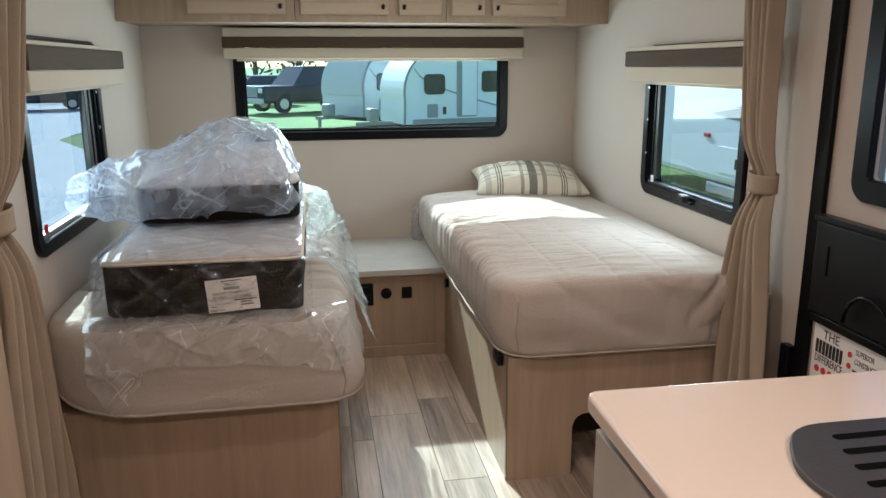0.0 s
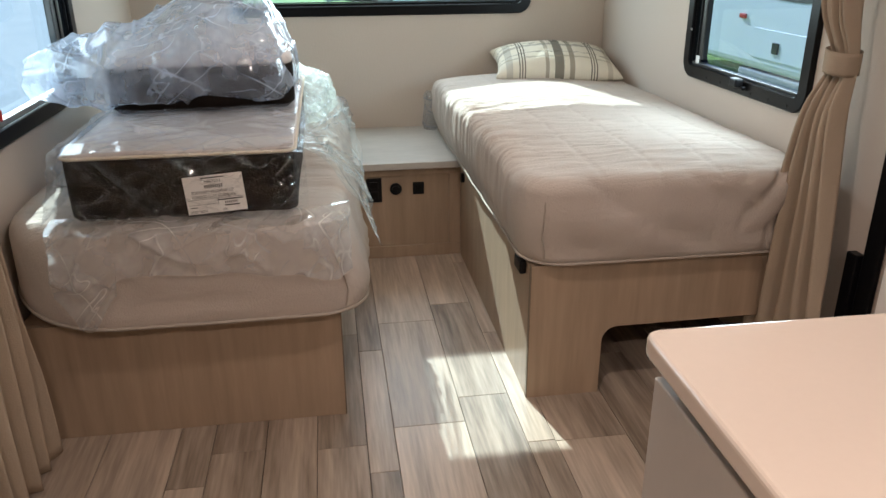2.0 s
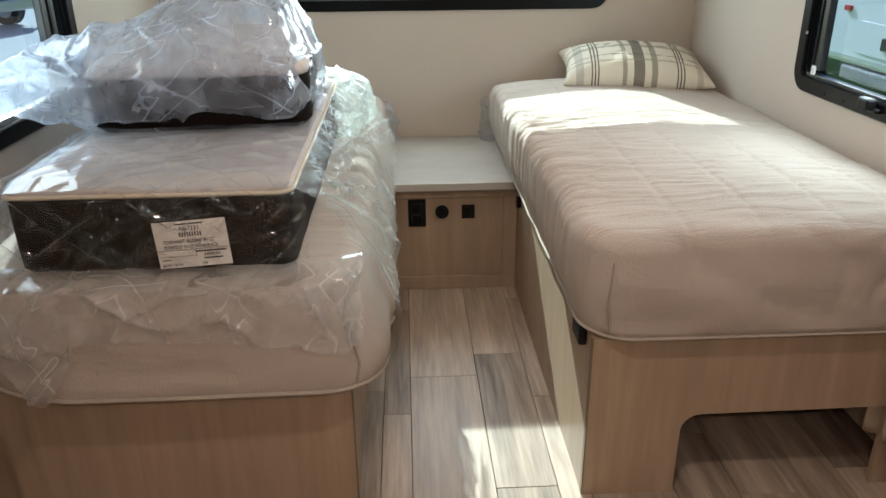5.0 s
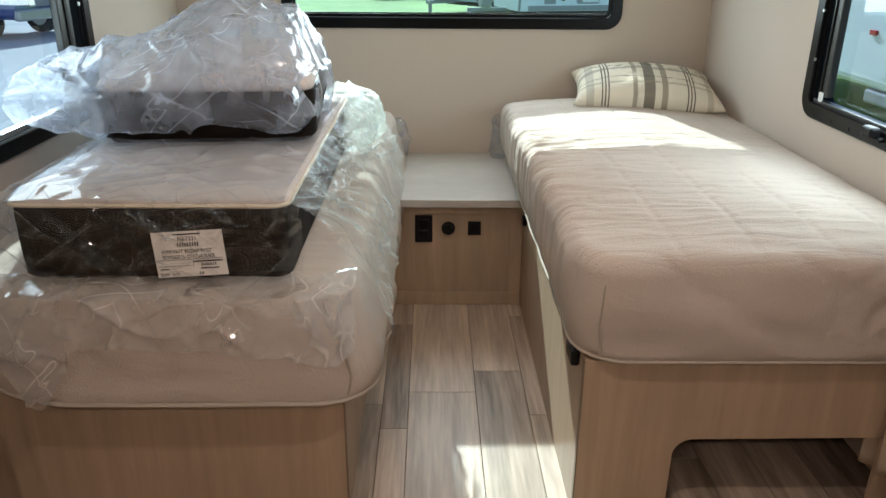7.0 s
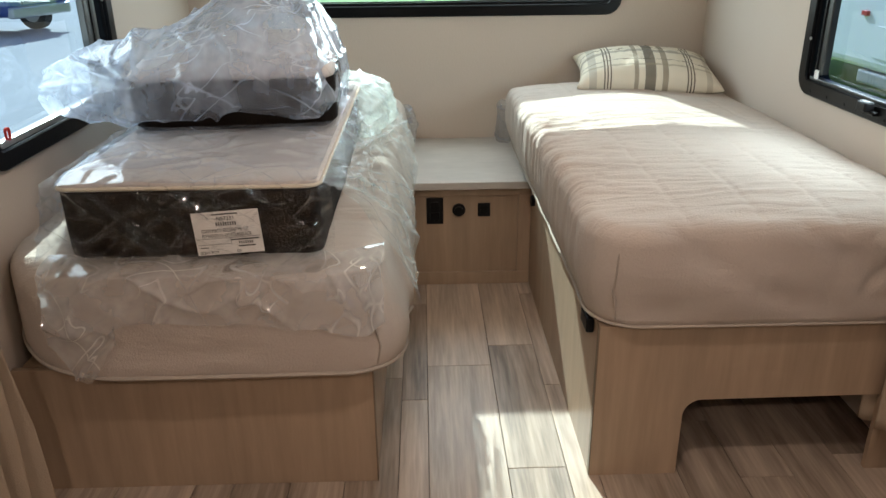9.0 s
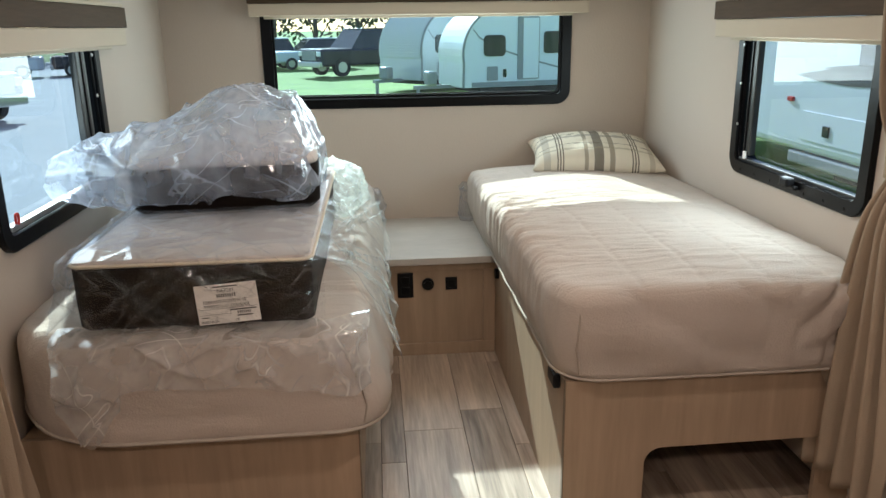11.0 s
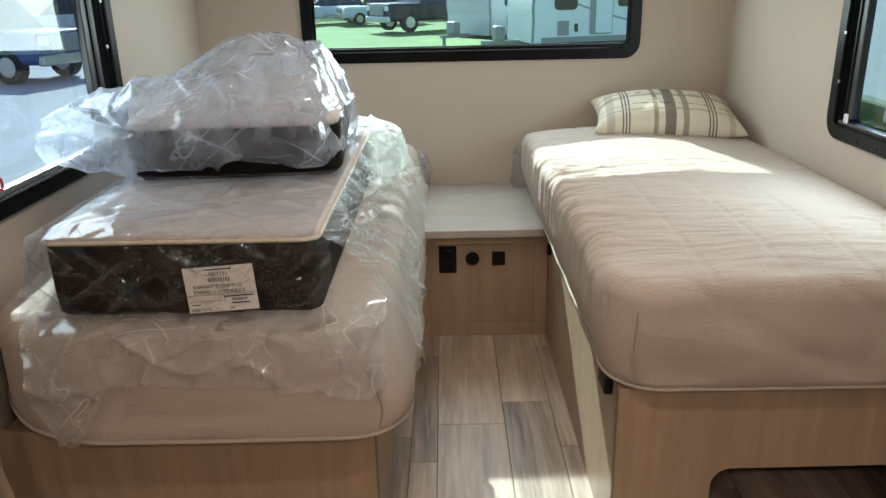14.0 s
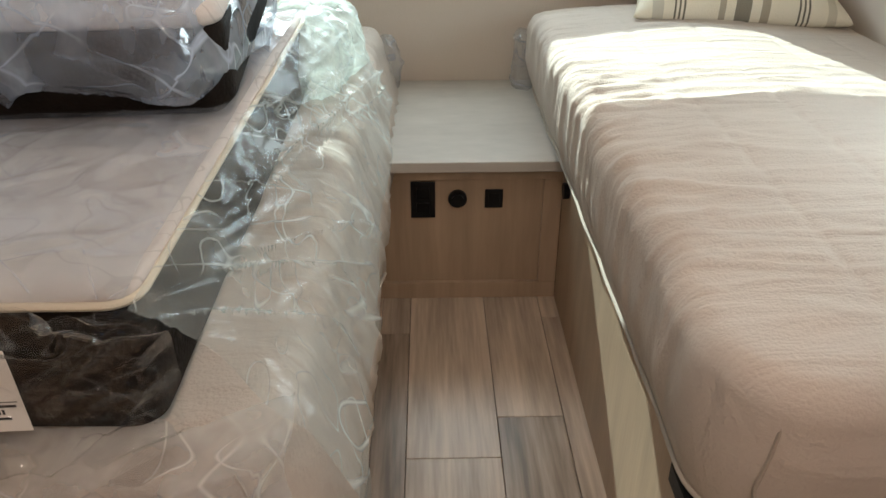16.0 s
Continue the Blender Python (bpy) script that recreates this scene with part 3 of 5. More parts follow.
def pipe_ring(cx, cy, hx, hy, r, z, rad, warp=None):
    pts = outline(hx, hy, r, 10)
    dense = []
    for i, p in enumerate(pts):
        q = pts[(i + 1) % len(pts)]
        n = max(1, int(math.dist(p, q) / 0.04))
        dense += [(p[0] + (q[0] - p[0]) * k / n, p[1] + (q[1] - p[1]) * k / n) for k in range(n)]
    n = len(dense)

    def f(u, v):
        i = round(u * n) % n
        p, q = Vector(dense[i]), Vector(dense[(i + 1) % n])
        d = (q - p).normalized()
        out = Vector((d.y, -d.x))
        a = 2 * math.pi * v
        c = p + out * rad * math.cos(a)
        w = Vector((cx + c.x, cy + c.y, z + rad * math.sin(a)))
        return warp(w) if warp else w
    return sheet(n, 8, f, close_u=True)


def bulge_profile(z0, z1, r, half, tuck, steps=8, inner=60):
    """A soft block whose sides swell out over a tucked-in lower edge."""
    h = z1 - r - z0
    out = [(tuck + 0.03, z0), (tuck, z0 + 0.006)]
    out += [(tuck * (1 - math.sin(math.pi / 2 * min(1, i / 7))), z0 + 0.006 + (h - 0.006) * i / 10) for i in range(1, 11)]
    out += [(r - r * math.cos(radians(90 * i / steps)), z1 - r + r * math.sin(radians(90 * i / steps))) for i in range(1, steps + 1)]
    out += [(r + (half - r - 0.001) * i / inner, z1) for i in range(1, inner + 1)]
    return out


def corner_seam(cx, cy, r, way, z0, z1, top_in, warp):
    """The cover's upright seam down a front corner; way is -1 or 1 along x."""
    def f(u, v):
        z = z0 + (z1 - z0) * u
        slope = max(0.0, (u - 0.8) / 0.2) ** 2 * top_in
        d = Vector((way * 0.5, -0.866, 0))
        a = 2 * math.pi * v
        p = warp(Vector((cx, cy, z)) + d * (r - slope))
        return p + d * 0.003 * math.cos(a) + Vector((d.y, -d.x, 0)) * -0.003 * math.sin(a)
    return sheet(26, 6, f)


def warp_right(v):
    x, y, z = v
    top = max(0.0, min(1.0, (z - 0.62) / 0.1))
    side = 1 - top
    edge = math.exp(-max(0, x - 0.27) / 0.15)
    calm = 1 - 0.6 * max(0.0, min(1.0, (y - 4.0) / 0.2))
    foot = max(0.0, min(1.0, (y - 3.0) / 0.25))
    bend = y + 0.03 * nz(x * 4, y * 5, 9)
    wr = ridge(x * 2.2 + 4, bend * 12, 2.0) ** 3 * (0.003 + 0.009 * edge) * calm * foot
    fine = ridge(x * 2.8, bend * 23 + 3, 6.0) ** 3 * (0.004 + 0.01 * edge) * calm * foot
    soft = 0.009 * nz(x * 2.4, y * 2.4, 5) + 0.004 * calm * nz(x * 5, y * 24, 1)
    seam = sum(0.003 * math.exp(-((x - s - 0.012 * nz(y * 2, s)) / 0.009) ** 2) for s in (0.5, 0.68, 0.86, 1.04))
    dome = 0.024 * math.sin(math.pi * min(1, max(0, (x - 0.25) / 0.95))) * min(1.0, max(0.0, (y - 2.93) / 0.3)) ** 0.5
    head = -0.05 * max(0.0, (y - 4.62) / 0.32) ** 2
    pleat = 0.02 * ridge(x * 4, y * 13 + 2 * z, z * 1.5) ** 2 * max(0.0, min(1.0, (z - 0.48) / 0.1))
    ox = -0.5 * pleat + 0.006 * nz(1, y * 6, z * 5) if x < 0.36 else 0
    tug = max(0, 1 - abs(x - 1.08) / 0.2)
    oy = (0.02 * nz(x * 3.5, 3, z * 6) + 0.012 * (ridge(x * 3 + z * 2, z * 3, 11) ** 2 - 0.4) + 0.03 * tug * (ridge(x * 7 - z * 6, z * 5 + x * 3, 4) ** 2 - 0.4) + seam * 0.5) * min(1.0, max(0.0, (z - 0.47) / 0.05)) if y < 3.02 else 0
    return Vector((x + ox, y + oy, z + top * (wr + fine + soft - seam + dome + head)))


def warp_left(v):
    x, y, z = v
    low = max(0.0, min(1.0, (0.62 - z) / 0.22))
    flare = 0.066 * low * (1 - 0.45 * max(0.0, min(1.0, (0.45 - z) / 0.07))) if x > -0.35 else 0
    sunny = 1.0 if x > -0.4 and y > 3.15 else 0.25
    wr = (0.012 * ridge(x * 3, y * 15 + z * 2, z * 2) ** 2 + 0.008 * ridge(x * 2, y * 31, z) ** 2) * sunny
    soft = 0.012 * nz(x * 3, y * 2.5, z * 3 + 7)
    side = max(0.0, (-0.86 - x) / 0.31) if y < 3.3 else 0
    wall, lift = 0.07 * side ** 2, 0.07 * side ** 2 * max(0.0, min(1.0, (0.6 - z) / 0.2))
    return Vector((x + flare + (wr + soft if x > -0.3 else 0), y + wall + (soft * 0.8 if y < 3.1 else 0), z + lift + (soft + wr if z > 0.6 else 0)))


def bed_base(label, x0, x1, top, arch, side_x, head):
    b = thing("bed_base", (x0 + x1) / 2, (2.985 + head) / 2, 0, label, "bed base", "bed bases")
    fy = 2.987
    if arch:
        bm = bmesh.new()
        a0, a1, az, r = arch
        pts = [(x0, 0), (a0, 0), (a0, az - r)]
        pts += [(a0 + r - r * math.cos(radians(90 * i / 8)), az - r + r * math.sin(radians(90 * i / 8))) for i in range(1, 9)]
        pts += [(a1, az + 0.004), (a1, 0.0), (x1, 0.0), (x1, top), (x0, top)]
        f = bm.faces.new([bm.verts.new((x, fy, z)) for x, z in pts])
        ex = bmesh.ops.extrude_face_region(bm, geom=[f])
        bmesh.ops.translate(bm, vec=(0, 0.016, 0), verts=[v for v in ex["geom"] if isinstance(v, bmesh.types.BMVert)])
        bmesh.ops.recalc_face_normals(bm, faces=bm.faces)
        part("end_panel", bm, M_OAK, b)
    else:
        part("end_panel", box(x0, x1, fy, fy + 0.016, 0.0, top, 0.0015), M_OAK, b)
    s0, s1 = (side_x, side_x + 0.016) if arch else (side_x - 0.016, side_x)
    part("side_panel", box(s0, s1, fy + 0.0165, head, 0.0, top, 0.0015), M_OAK, b)
    part("edge_band", box(s0 - (0.0015 if arch else -0.014), s1 - (0.014 if arch else -0.0015), fy - 0.001, fy + 0.016, 0.001, top, 0.0004), M_OAKE, b)
    part("bed_board", box(x0 + 0.02, x1 - 0.02, fy + 0.02, YB - 0.005, top - 0.014, top - 0.001), M_OAK, b)
    return b


bb = bed_base("oak-laminate bed base with solid end panel", XL + 0.002, -0.262, 0.372, None, -0.262, 4.245)
rb = bed_base("oak-laminate bed base with an arched storage opening", 0.316, XR - 0.002, 0.462, (0.556, 1.085, 0.238, 0.05), 0.316, 4.245)
brk = box(0.294, 0.3155, 3.04, 3.12, 0.415, 0.458, 0.006)
part("bracket", brk, M_BLACK, rb, "black plastic lift bracket")
part("bracket", cyl((0.3, 4.16, 0.4), (0.3155, 4.16, 0.4), 0.022), M_BLACK, rb, "round black bumper")
part("bracket", cyl((0.336, 3.85, 0.03), (0.33, 3.85, 0.03), 0.006, n=8), M_BLACK, rb)

rm = thing("mattress", 0.72, 3.9, 0.463, "fitted beige microfibre bed cover on a made single mattress", "mattress", "mattresses")
part("cover", loft(0.732, 3.935, 0.465, 1.005, 0.15, bulge_profile(0.468, 0.742, 0.045, 0.465, 0.028), warp_right, 70, True), M_BED, rm, smooth=True)
part("piping", pipe_ring(0.732, 3.935, 0.44, 0.98, 0.125, 0.476, 0.0045, warp_right), M_PIPE, rm, smooth=True)
part("corner_seam", corner_seam(0.417, 3.08, 0.149, -1, 0.5, 0.69, 0.004, warp_right), M_PIPE, rm, smooth=True)
lm = thing("mattress", -0.68, 3.9, 0.373, "beige microfibre covered mattress beneath stacked wrapped cushions", "mattress", "mattresses")
part("cover", loft(-0.696, 3.925, 0.478, 1.008, 0.15, soft_profile(0.374, 0.678, 0.06, 0.478, inner=30), warp_left, 50, True), M_BED, lm, smooth=True)
part("piping", pipe_ring(-0.696, 3.925, 0.479, 1.009, 0.15, 0.386, 0.006, warp_left), M_PIPE, lm, smooth=True)
part("corner_seam", corner_seam(-0.368, 3.067, 0.151, 1, 0.4, 0.665, 0.04, warp_left), M_PIPE, lm, smooth=True)

# ---- nightstand between the beds ----
ns = thing("nightstand", 0.03, 4.6, 0, "low oak nightstand with pale marbled top between the beds", "nightstand")
part("front_panel", box(-0.2615, 0.3155, 4.262, 4.276, 0.0, 0.432), M_OAK, ns)
part("top_rail", box(-0.2615, 0.3155, 4.246, 4.2615, 0.396, 0.432, 0.002), M_OAK, ns)
part("bottom_rail", box(-0.2615, 0.3155, 4.246, 4.2615, 0.0, 0.055, 0.002), M_OAK, ns)
part("stile", box(0.262, 0.3155, 4.246, 4.2615, 0.0555, 0.3955, 0.002), M_OAK, ns)
part("stile", box(-0.2615, -0.2, 4.246, 4.2615, 0.0555, 0.3955, 0.002), M_OAK, ns)
part("worktop", box(-0.2615, 0.3155, 4.212, YB - 0.002, 0.4325, 0.464, 0.003), M_TOP, ns, "pale marbled laminate top")
out = thing("power_outlet", -0.08, 4.262, 0.33, "black duplex power outlet on the nightstand", "outlet")
part("plate", box(-0.116, -0.046, 4.256, 4.2615, 0.272, 0.386, 0.002), M_BLACK, out)
for z in (0.352, 0.306):
    part("socket", box(-0.1, -0.062, 4.2525, 4.2555, z - 0.017, z + 0.017, 0.003), M_FRAME, out)
dc = thing("dc_socket", 0.02, 4.262, 0.332, "round black twelve-volt socket with cap", "socket")
part("collar", cyl((0.018, 4.253, 0.332), (0.018, 4.2615, 0.332), 0.027, n=28), M_BLACK, dc)
part("cap", cyl((0.018, 4.246, 0.332), (0.018, 4.2525, 0.332), 0.017, n=24), M_FRAME, dc)
us = thing("usb_socket", 0.12, 4.262, 0.332, "square black charging socket on the nightstand", "socket")
part("plate", box(0.096, 0.148, 4.256, 4.2615, 0.302, 0.36, 0.002), M_BLACK, us)
part("insert", box(0.106, 0.138, 4.2535, 4.2555, 0.314, 0.348, 0.001), M_FRAME, us)

# ---- pillow ----


def make_pillow():
    """Two bulging faces that meet in a seam drawn out to pointed corners."""
    def face(sign, h):
        def f(u, v):
            s, t = 2 * u - 1, 2 * v - 1
            draw = 1 - 0.1 * (1 - abs(t) ** 2) if abs(s) > 0 else 1
            x = 0.31 * s * (1 - 0.09 * (1 - t * t) * abs(s) ** 3)
            y = 0.215 * t * (1 - 0.1 * (1 - s * s) * abs(t) ** 3)
            z = sign * h * ((1 - s * s) * (1 - t * t)) ** 0.42
            edge = max(abs(s), abs(t))
            z += 0.008 * nz(x * 8, y * 8, sign) * (1 - edge ** 4) + 0.005 * nz(s * 14, t * 14, 3) * (1 - edge ** 6)
            return Vector((x, y, z))
        return sheet(60, 46, f)
    bm = face(1, 0.105)
    merge(bm, face(-1, 0.05))
    bmesh.ops.remove_doubles(bm, verts=bm.verts, dist=2e-4)
    bmesh.ops.recalc_face_normals(bm, faces=bm.faces)
    return bm


pil = thing("pillow", 0.84, 4.68, 0.74, "plump cream and grey plaid pillow lying on the made bed", "pillow")
pbm = make_pillow()
pc = part("pillow_cover", pbm, M_PLAID, pil, smooth=True)
pc.matrix_world = pose(0.865, 4.7, 0.803, 9, 1, -7)

# ---- curtains ----


def make_curtain(wall, side, yc, zb, top, lean, slim, label):
    """A pleated drape tied back to the wall: wide above, gathered at the tie, spreading again below."""
    c = thing("curtain", wall, yc, zb, label, "curtain", "tied-back curtains")
    tie = 1.07

    def half(z):
        if z > tie:
            return slim + top * min(1, (z - tie) / 0.7) ** 0.8
        return slim + 0.125 * min(1, (tie - z) / 0.75) ** 0.9

    def f(u, v):
        z = zb + (1.97 - zb) * v
        h = half(z)
        s = u - 0.5
        pinch = math.exp(-((z - tie) / 0.09) ** 2)
        fold = math.sin(u * 2 * math.pi * 4.3 + 2.4 * nz(u * 3, z * 0.9, wall)) * (0.03 - 0.018 * pinch) + 0.012 * nz(u * 11, z * 1.1, wall + 3)
        y = yc + s * 2 * h + 0.012 * nz(u * 6, z * 2, 3) + (0.02 * (tie - z) if z < tie else lean * (z - tie))
        x = wall - side * (0.075 + 0.03 * (1 - pinch) + fold + 0.01 * nz(u * 3, z * 2, 8))
        return Vector((x, y, z + 0.012 * math.sin(u * 19) * (1 - v)))
    drape = part("drape", sheet(110, 60, f), M_CURT, c, smooth=True)
    so = drape.modifiers.new("cloth", "SOLIDIFY")
    so.thickness = 0.003

    def g(u, v):
        a = 2 * math.pi * u
        x = wall - side * (0.085 + 0.043 * math.cos(a))
        return Vector((x, yc + (slim + 0.006) * math.sin(a), tie - 0.03 + 0.06 * v + 0.006 * math.sin(a)))
    tb = part("tieback", sheet(40, 6, g, close_u=True), M_CURT, c, smooth=True)
    so = tb.modifiers.new("cloth", "SOLIDIFY")
    so.thickness = 0.004
    return c


make_curtain(XR, 1, 2.845, 0.15, 0.045, 0.09, 0.036, "taupe fabric curtain tied back against the wall")
make_curtain(XL, -1, 2.63, 0.07, 0.13, 0.26, 0.048, "taupe fabric curtain tied back against the wall")

# ---- entry door ----
door = thing("door_1", XR, 2.35, 0.02, "closed entry door with black trim, window and storage pocket", "door", kind="structure")
part("door_skin", wall_with_holes("x", XR + 0.006, XR + 0.04, 2.035, 2.665, 0.03, 1.895, [(2.1, 2.47, 1.125, 1.65)]), M_DOOR, door)
part("door_frame", box(XR - 0.012, XR + 0.004, 2.645, 2.705, 0.0, 1.93, 0.003), M_FRAME, door)
part("door_frame", box(XR - 0.012, XR + 0.004, 1.995, 2.055, 0.0, 1.93, 0.003), M_FRAME, door)
part("door_frame", box(XR - 0.012, XR + 0.004, 2.0555, 2.6445, 1.885, 1.93, 0.003), M_FRAME, door)
MD = Matrix.Translation((XR + 0.005, 2.285, 1.39)) @ MR.to_3x3().to_4x4()
part("window_trim", rim(0.25, 0.325, 0.06, 0.065, 0.02, MD), M_FRAME, door)
bm = bmesh.new()
bm.faces.new([bm.verts.new(MD @ Vector((x, y, -0.012))) for x, y in outline(0.19, 0.265, 0.03)])
pane = part("pane", bm, M_PANES, door)
pane.visible_shadow = False
pk = part("pocket", box(XR - 0.03, XR + 0.005, 2.07, 2.635, 0.705, 0.985, 0.006), M_BLACK, door)
part("pocket_rim", box(XR - 0.036, XR + 0.004, 2.066, 2.64, 0.986, 1.004, 0.004), M_FRAME, pk)
part("pocket_slot", box(XR - 0.034, XR - 0.0305, 2.566, 2.582, 0.83, 0.92, 0.0015), M_FRAME, pk)
part("cross_rail", box(XR - 0.02, XR + 0.005, 2.07, 2.635, 0.672, 0.7, 0.004), M_FRAME, door)
hb = sheet(20, 8, lambda u, v: Vector((XR - 0.05 + 0.007 * math.cos(2 * math.pi * v), 2.36 + 0.09 * math.cos(math.pi * u), 0.73 + 0.09 * math.sin(math.pi * u) + 0.007 * math.sin(2 * math.pi * v))))
part("door_handle", hb, M_FRAME, door, "curved black grab handle", smooth=True)
part("hinge", box(XR - 0.03, XR - 0.001, 2.706, 2.75, 0.2, 0.555, 0.004), M_FRAME, door)

poster = thing("poster", XR - 0.002, 2.38, 0.3, "white printed leaflet fixed to the lower door", "poster")
part("paper", box(XR + 0.0005, XR + 0.005, 2.1, 2.63, 0.2, 0.668), M_LABEL, poster)
PM = Matrix(((0, 0, -1, XR), (-1, 0, 0, 0), (0, 1, 0, 0), (0, 0, 0, 1)))
words("THE", 0.04, Matrix.Translation((0, 2.55, 0.638)) @ PM, M_INK, poster)
for i in range(8):
    part("logo_bar", box(XR - 0.001, XR + 0.0003, 2.604 - i * 0.0155, 2.615 - i * 0.0155, 0.575, 0.618), M_INK, poster)
words("DIFFERENCE", 0.034, Matrix.Translation((0, 2.552, 0.557)) @ PM, M_INK, poster, width=0.125)
words("SUPERIOR", 0.024, Matrix.Translation((0, 2.405, 0.634)) @ PM, M_INK, poster, width=0.075)
words("CONSTRUCTION", 0.024, Matrix.Translation((0, 2.388, 0.606)) @ PM, M_INK, poster, width=0.11)
for i in range(5):
    part("logo_dot", cyl((XR - 0.001, 2.465, 0.62 - i * 0.035), (XR + 0.0003, 2.465, 0.62 - i * 0.035), 0.009, n=14), M_RED, poster)
    part("text_bar", box(XR - 0.001, XR + 0.0003, 2.33, 2.448, 0.575 - i * 0.035, 0.581 - i * 0.035), M_INK, poster)
for i in range(3):
    part("logo_dot", cyl((XR - 0.001, 2.6 - i * 0.03, 0.525), (XR + 0.0003, 2.6 - i * 0.03, 0.525), 0.011, n=14), M_RED, poster)

# ---- kitchen counter ----
kc = thing("kitchen_cabinet", 0.7, 0.6, 0, "greige kitchen base cabinet under the worktop", "cabinet")


def prism(pts, z0, z1, bevel=0.0):
    bm = bmesh.new()
    f = bm.faces.new([bm.verts.new((x, y, z0)) for x, y in pts])
    ex = bmesh.ops.extrude_face_region(bm, geom=[f])
    bmesh.ops.translate(bm, vec=(0, 0, z1 - z0), verts=[v for v in ex["geom"] if isinstance(v, bmesh.types.BMVert)])
    bmesh.ops.recalc_face_normals(bm, faces=bm.faces)
    if bevel:
        sharp = [e for e in bm.edges if abs(e.verts[0].co.z - e.verts[1].co.z) < 1e-6]
        bmesh.ops.bevel(bm, geom=sharp, offset=bevel, segments=4, affect="EDGES", profile=0.5)
    return bm


def rounded(pts, r, n=6):
    out = []
    for i, p in enumerate(pts):
        a, p, b = Vector(pts[i - 1]), Vector(p), Vector(pts[(i + 1) % len(pts)])
        s, e = p + (a - p).normalized() * r, p + (b - p).normalized() * r
        for k in range(n + 1):
            t = k / n
            out.append(tuple((1 - t) ** 2 * s + 2 * t * (1 - t) * p + t * t * e))
    return out


CT = [(0.152, 1.822), (0.145, 1.335), (0.35, 1.28), (0.62, 1.06), (0.64, -0.8), (1.19, -0.8), (1.19, 1.815)]
ctop = tagged(part("worktop", prism(rounded(CT, 0.025)[::-1], 0.838, 0.874, 0.009), M_CTOP), "glossy cream solid-surface kitchen worktop with rounded edge", "worktop")
CB = [(0.19, 1.79), (0.19, 1.37), (0.38, 1.31), (0.65, 1.09), (0.67, -0.78), (1.19, -0.78), (1.19, 1.79)]
part("carcass", prism(CB[::-1], 0.0, 0.8), M_CABF, kc)
# Solid black infill stands in for the shaded gap under the worktop.
part("gap_shade_infill", prism([(x + 0.01, y - 0.01) for x, y in CB][::-1], 0.8, 0.8375), M_FRAME, kc)
part("end_door", box(0.172, 0.1895, 1.36, 1.812, 0.06, 0.802, 0.003), M_CABF, kc)
cover = thing("cooktop_cover", 0.6, 1.42, 0.875, "matte black slotted cooktop cover on the worktop", "cooktop cover")
cpts = rounded([(0.335, 1.48), (0.41, 1.615), (0.9, 1.615), (0.95, 1.475), (0.9, 1.24), (0.385, 1.245)], 0.06, 8)
part("cover_plate", prism(cpts[::-1], 0.8745, 0.886, 0.003), M_IRON, cover)
# Slots are raised black strips: their inner shade is painted, no openings cut.
for i in range(7):
    y = 1.565 - i * 0.043
    x0 = 0.455 - 0.014 * i if i < 5 else 0.42
    part("slot", prism(rounded([(x0, y + 0.008), (x0, y - 0.008), (0.85, y - 0.008), (0.85, y + 0.008)], 0.0078, 4), 0.8862, 0.8868), M_SLOT_SHADE, cover)

# tall oak cabinet by the aisle
pan = thing("pantry_cabinet", -1.06, 1.7, 0, "tall light oak pantry cabinet by the aisle", "cabinet")
part("body", box(XL + 0.001, -0.98, 1.2, 2.28, 0.0, CEIL - 0.002, 0.003), M_OAK, pan)
part("door", box(-0.979, -0.962, 1.23, 2.25, 0.08, CEIL - 0.05, 0.003), M_OAK, pan)

# unseen ceiling lights guessed from warm glints, set strong to fill the room
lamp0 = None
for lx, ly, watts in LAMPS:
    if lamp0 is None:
        lamp0 = thing("ceiling_light", lx, ly, CEIL, "assumed round flush ceiling light out of view, added to fill the room", "ceiling light", "ceiling lights")
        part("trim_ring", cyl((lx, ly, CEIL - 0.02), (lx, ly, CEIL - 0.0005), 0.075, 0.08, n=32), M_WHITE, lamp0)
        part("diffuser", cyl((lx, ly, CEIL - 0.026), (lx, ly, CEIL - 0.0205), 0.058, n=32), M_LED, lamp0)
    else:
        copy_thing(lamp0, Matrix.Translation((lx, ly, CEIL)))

# ---- wrapped cushions on the other bed ----
cushion = thing("foam_cushion", -0.66, 3.5, 0.69, "dark brown foam cushion with quilted pale top, wrapped in plastic", "cushion", "wrapped foam cushions")
part("foam_side", loft(-0.655, 3.56, 0.295, 0.615, 0.035, [(0.012, 0.69), (0, 0.70)] + [(0, 0.70 + 0.15 * i / 6) for i in range(1, 7)] + [(0.004, 0.858)], lambda v: v + Vector((0.004 * nz(v.x * 8, v.y * 8, v.z * 9), 0.006 * nz(v.x * 7, v.y * 9, v.z * 9), 0))), M_FOAMD, cushion, smooth=True)
part("quilted_top", loft(-0.655, 3.56, 0.297, 0.617, 0.035, [(0.004, 0.859), (0, 0.864), (0.004, 0.872)] + [(0.02 + 0.27 * i / 14, 0.876) for i in range(15)], lambda v: v + Vector((0, 0, 0.005 * nz(v.x * 14, v.y * 14, 2) + 0.01 * nz(v.x * 3, v.y * 3)))), M_FOAMT, cushion, "pale ticking with scroll pattern", smooth=True)
part("piping", pipe_ring(-0.655, 3.56, 0.298, 0.618, 0.035, 0.862, 0.005), M_CREAM, cushion, smooth=True)

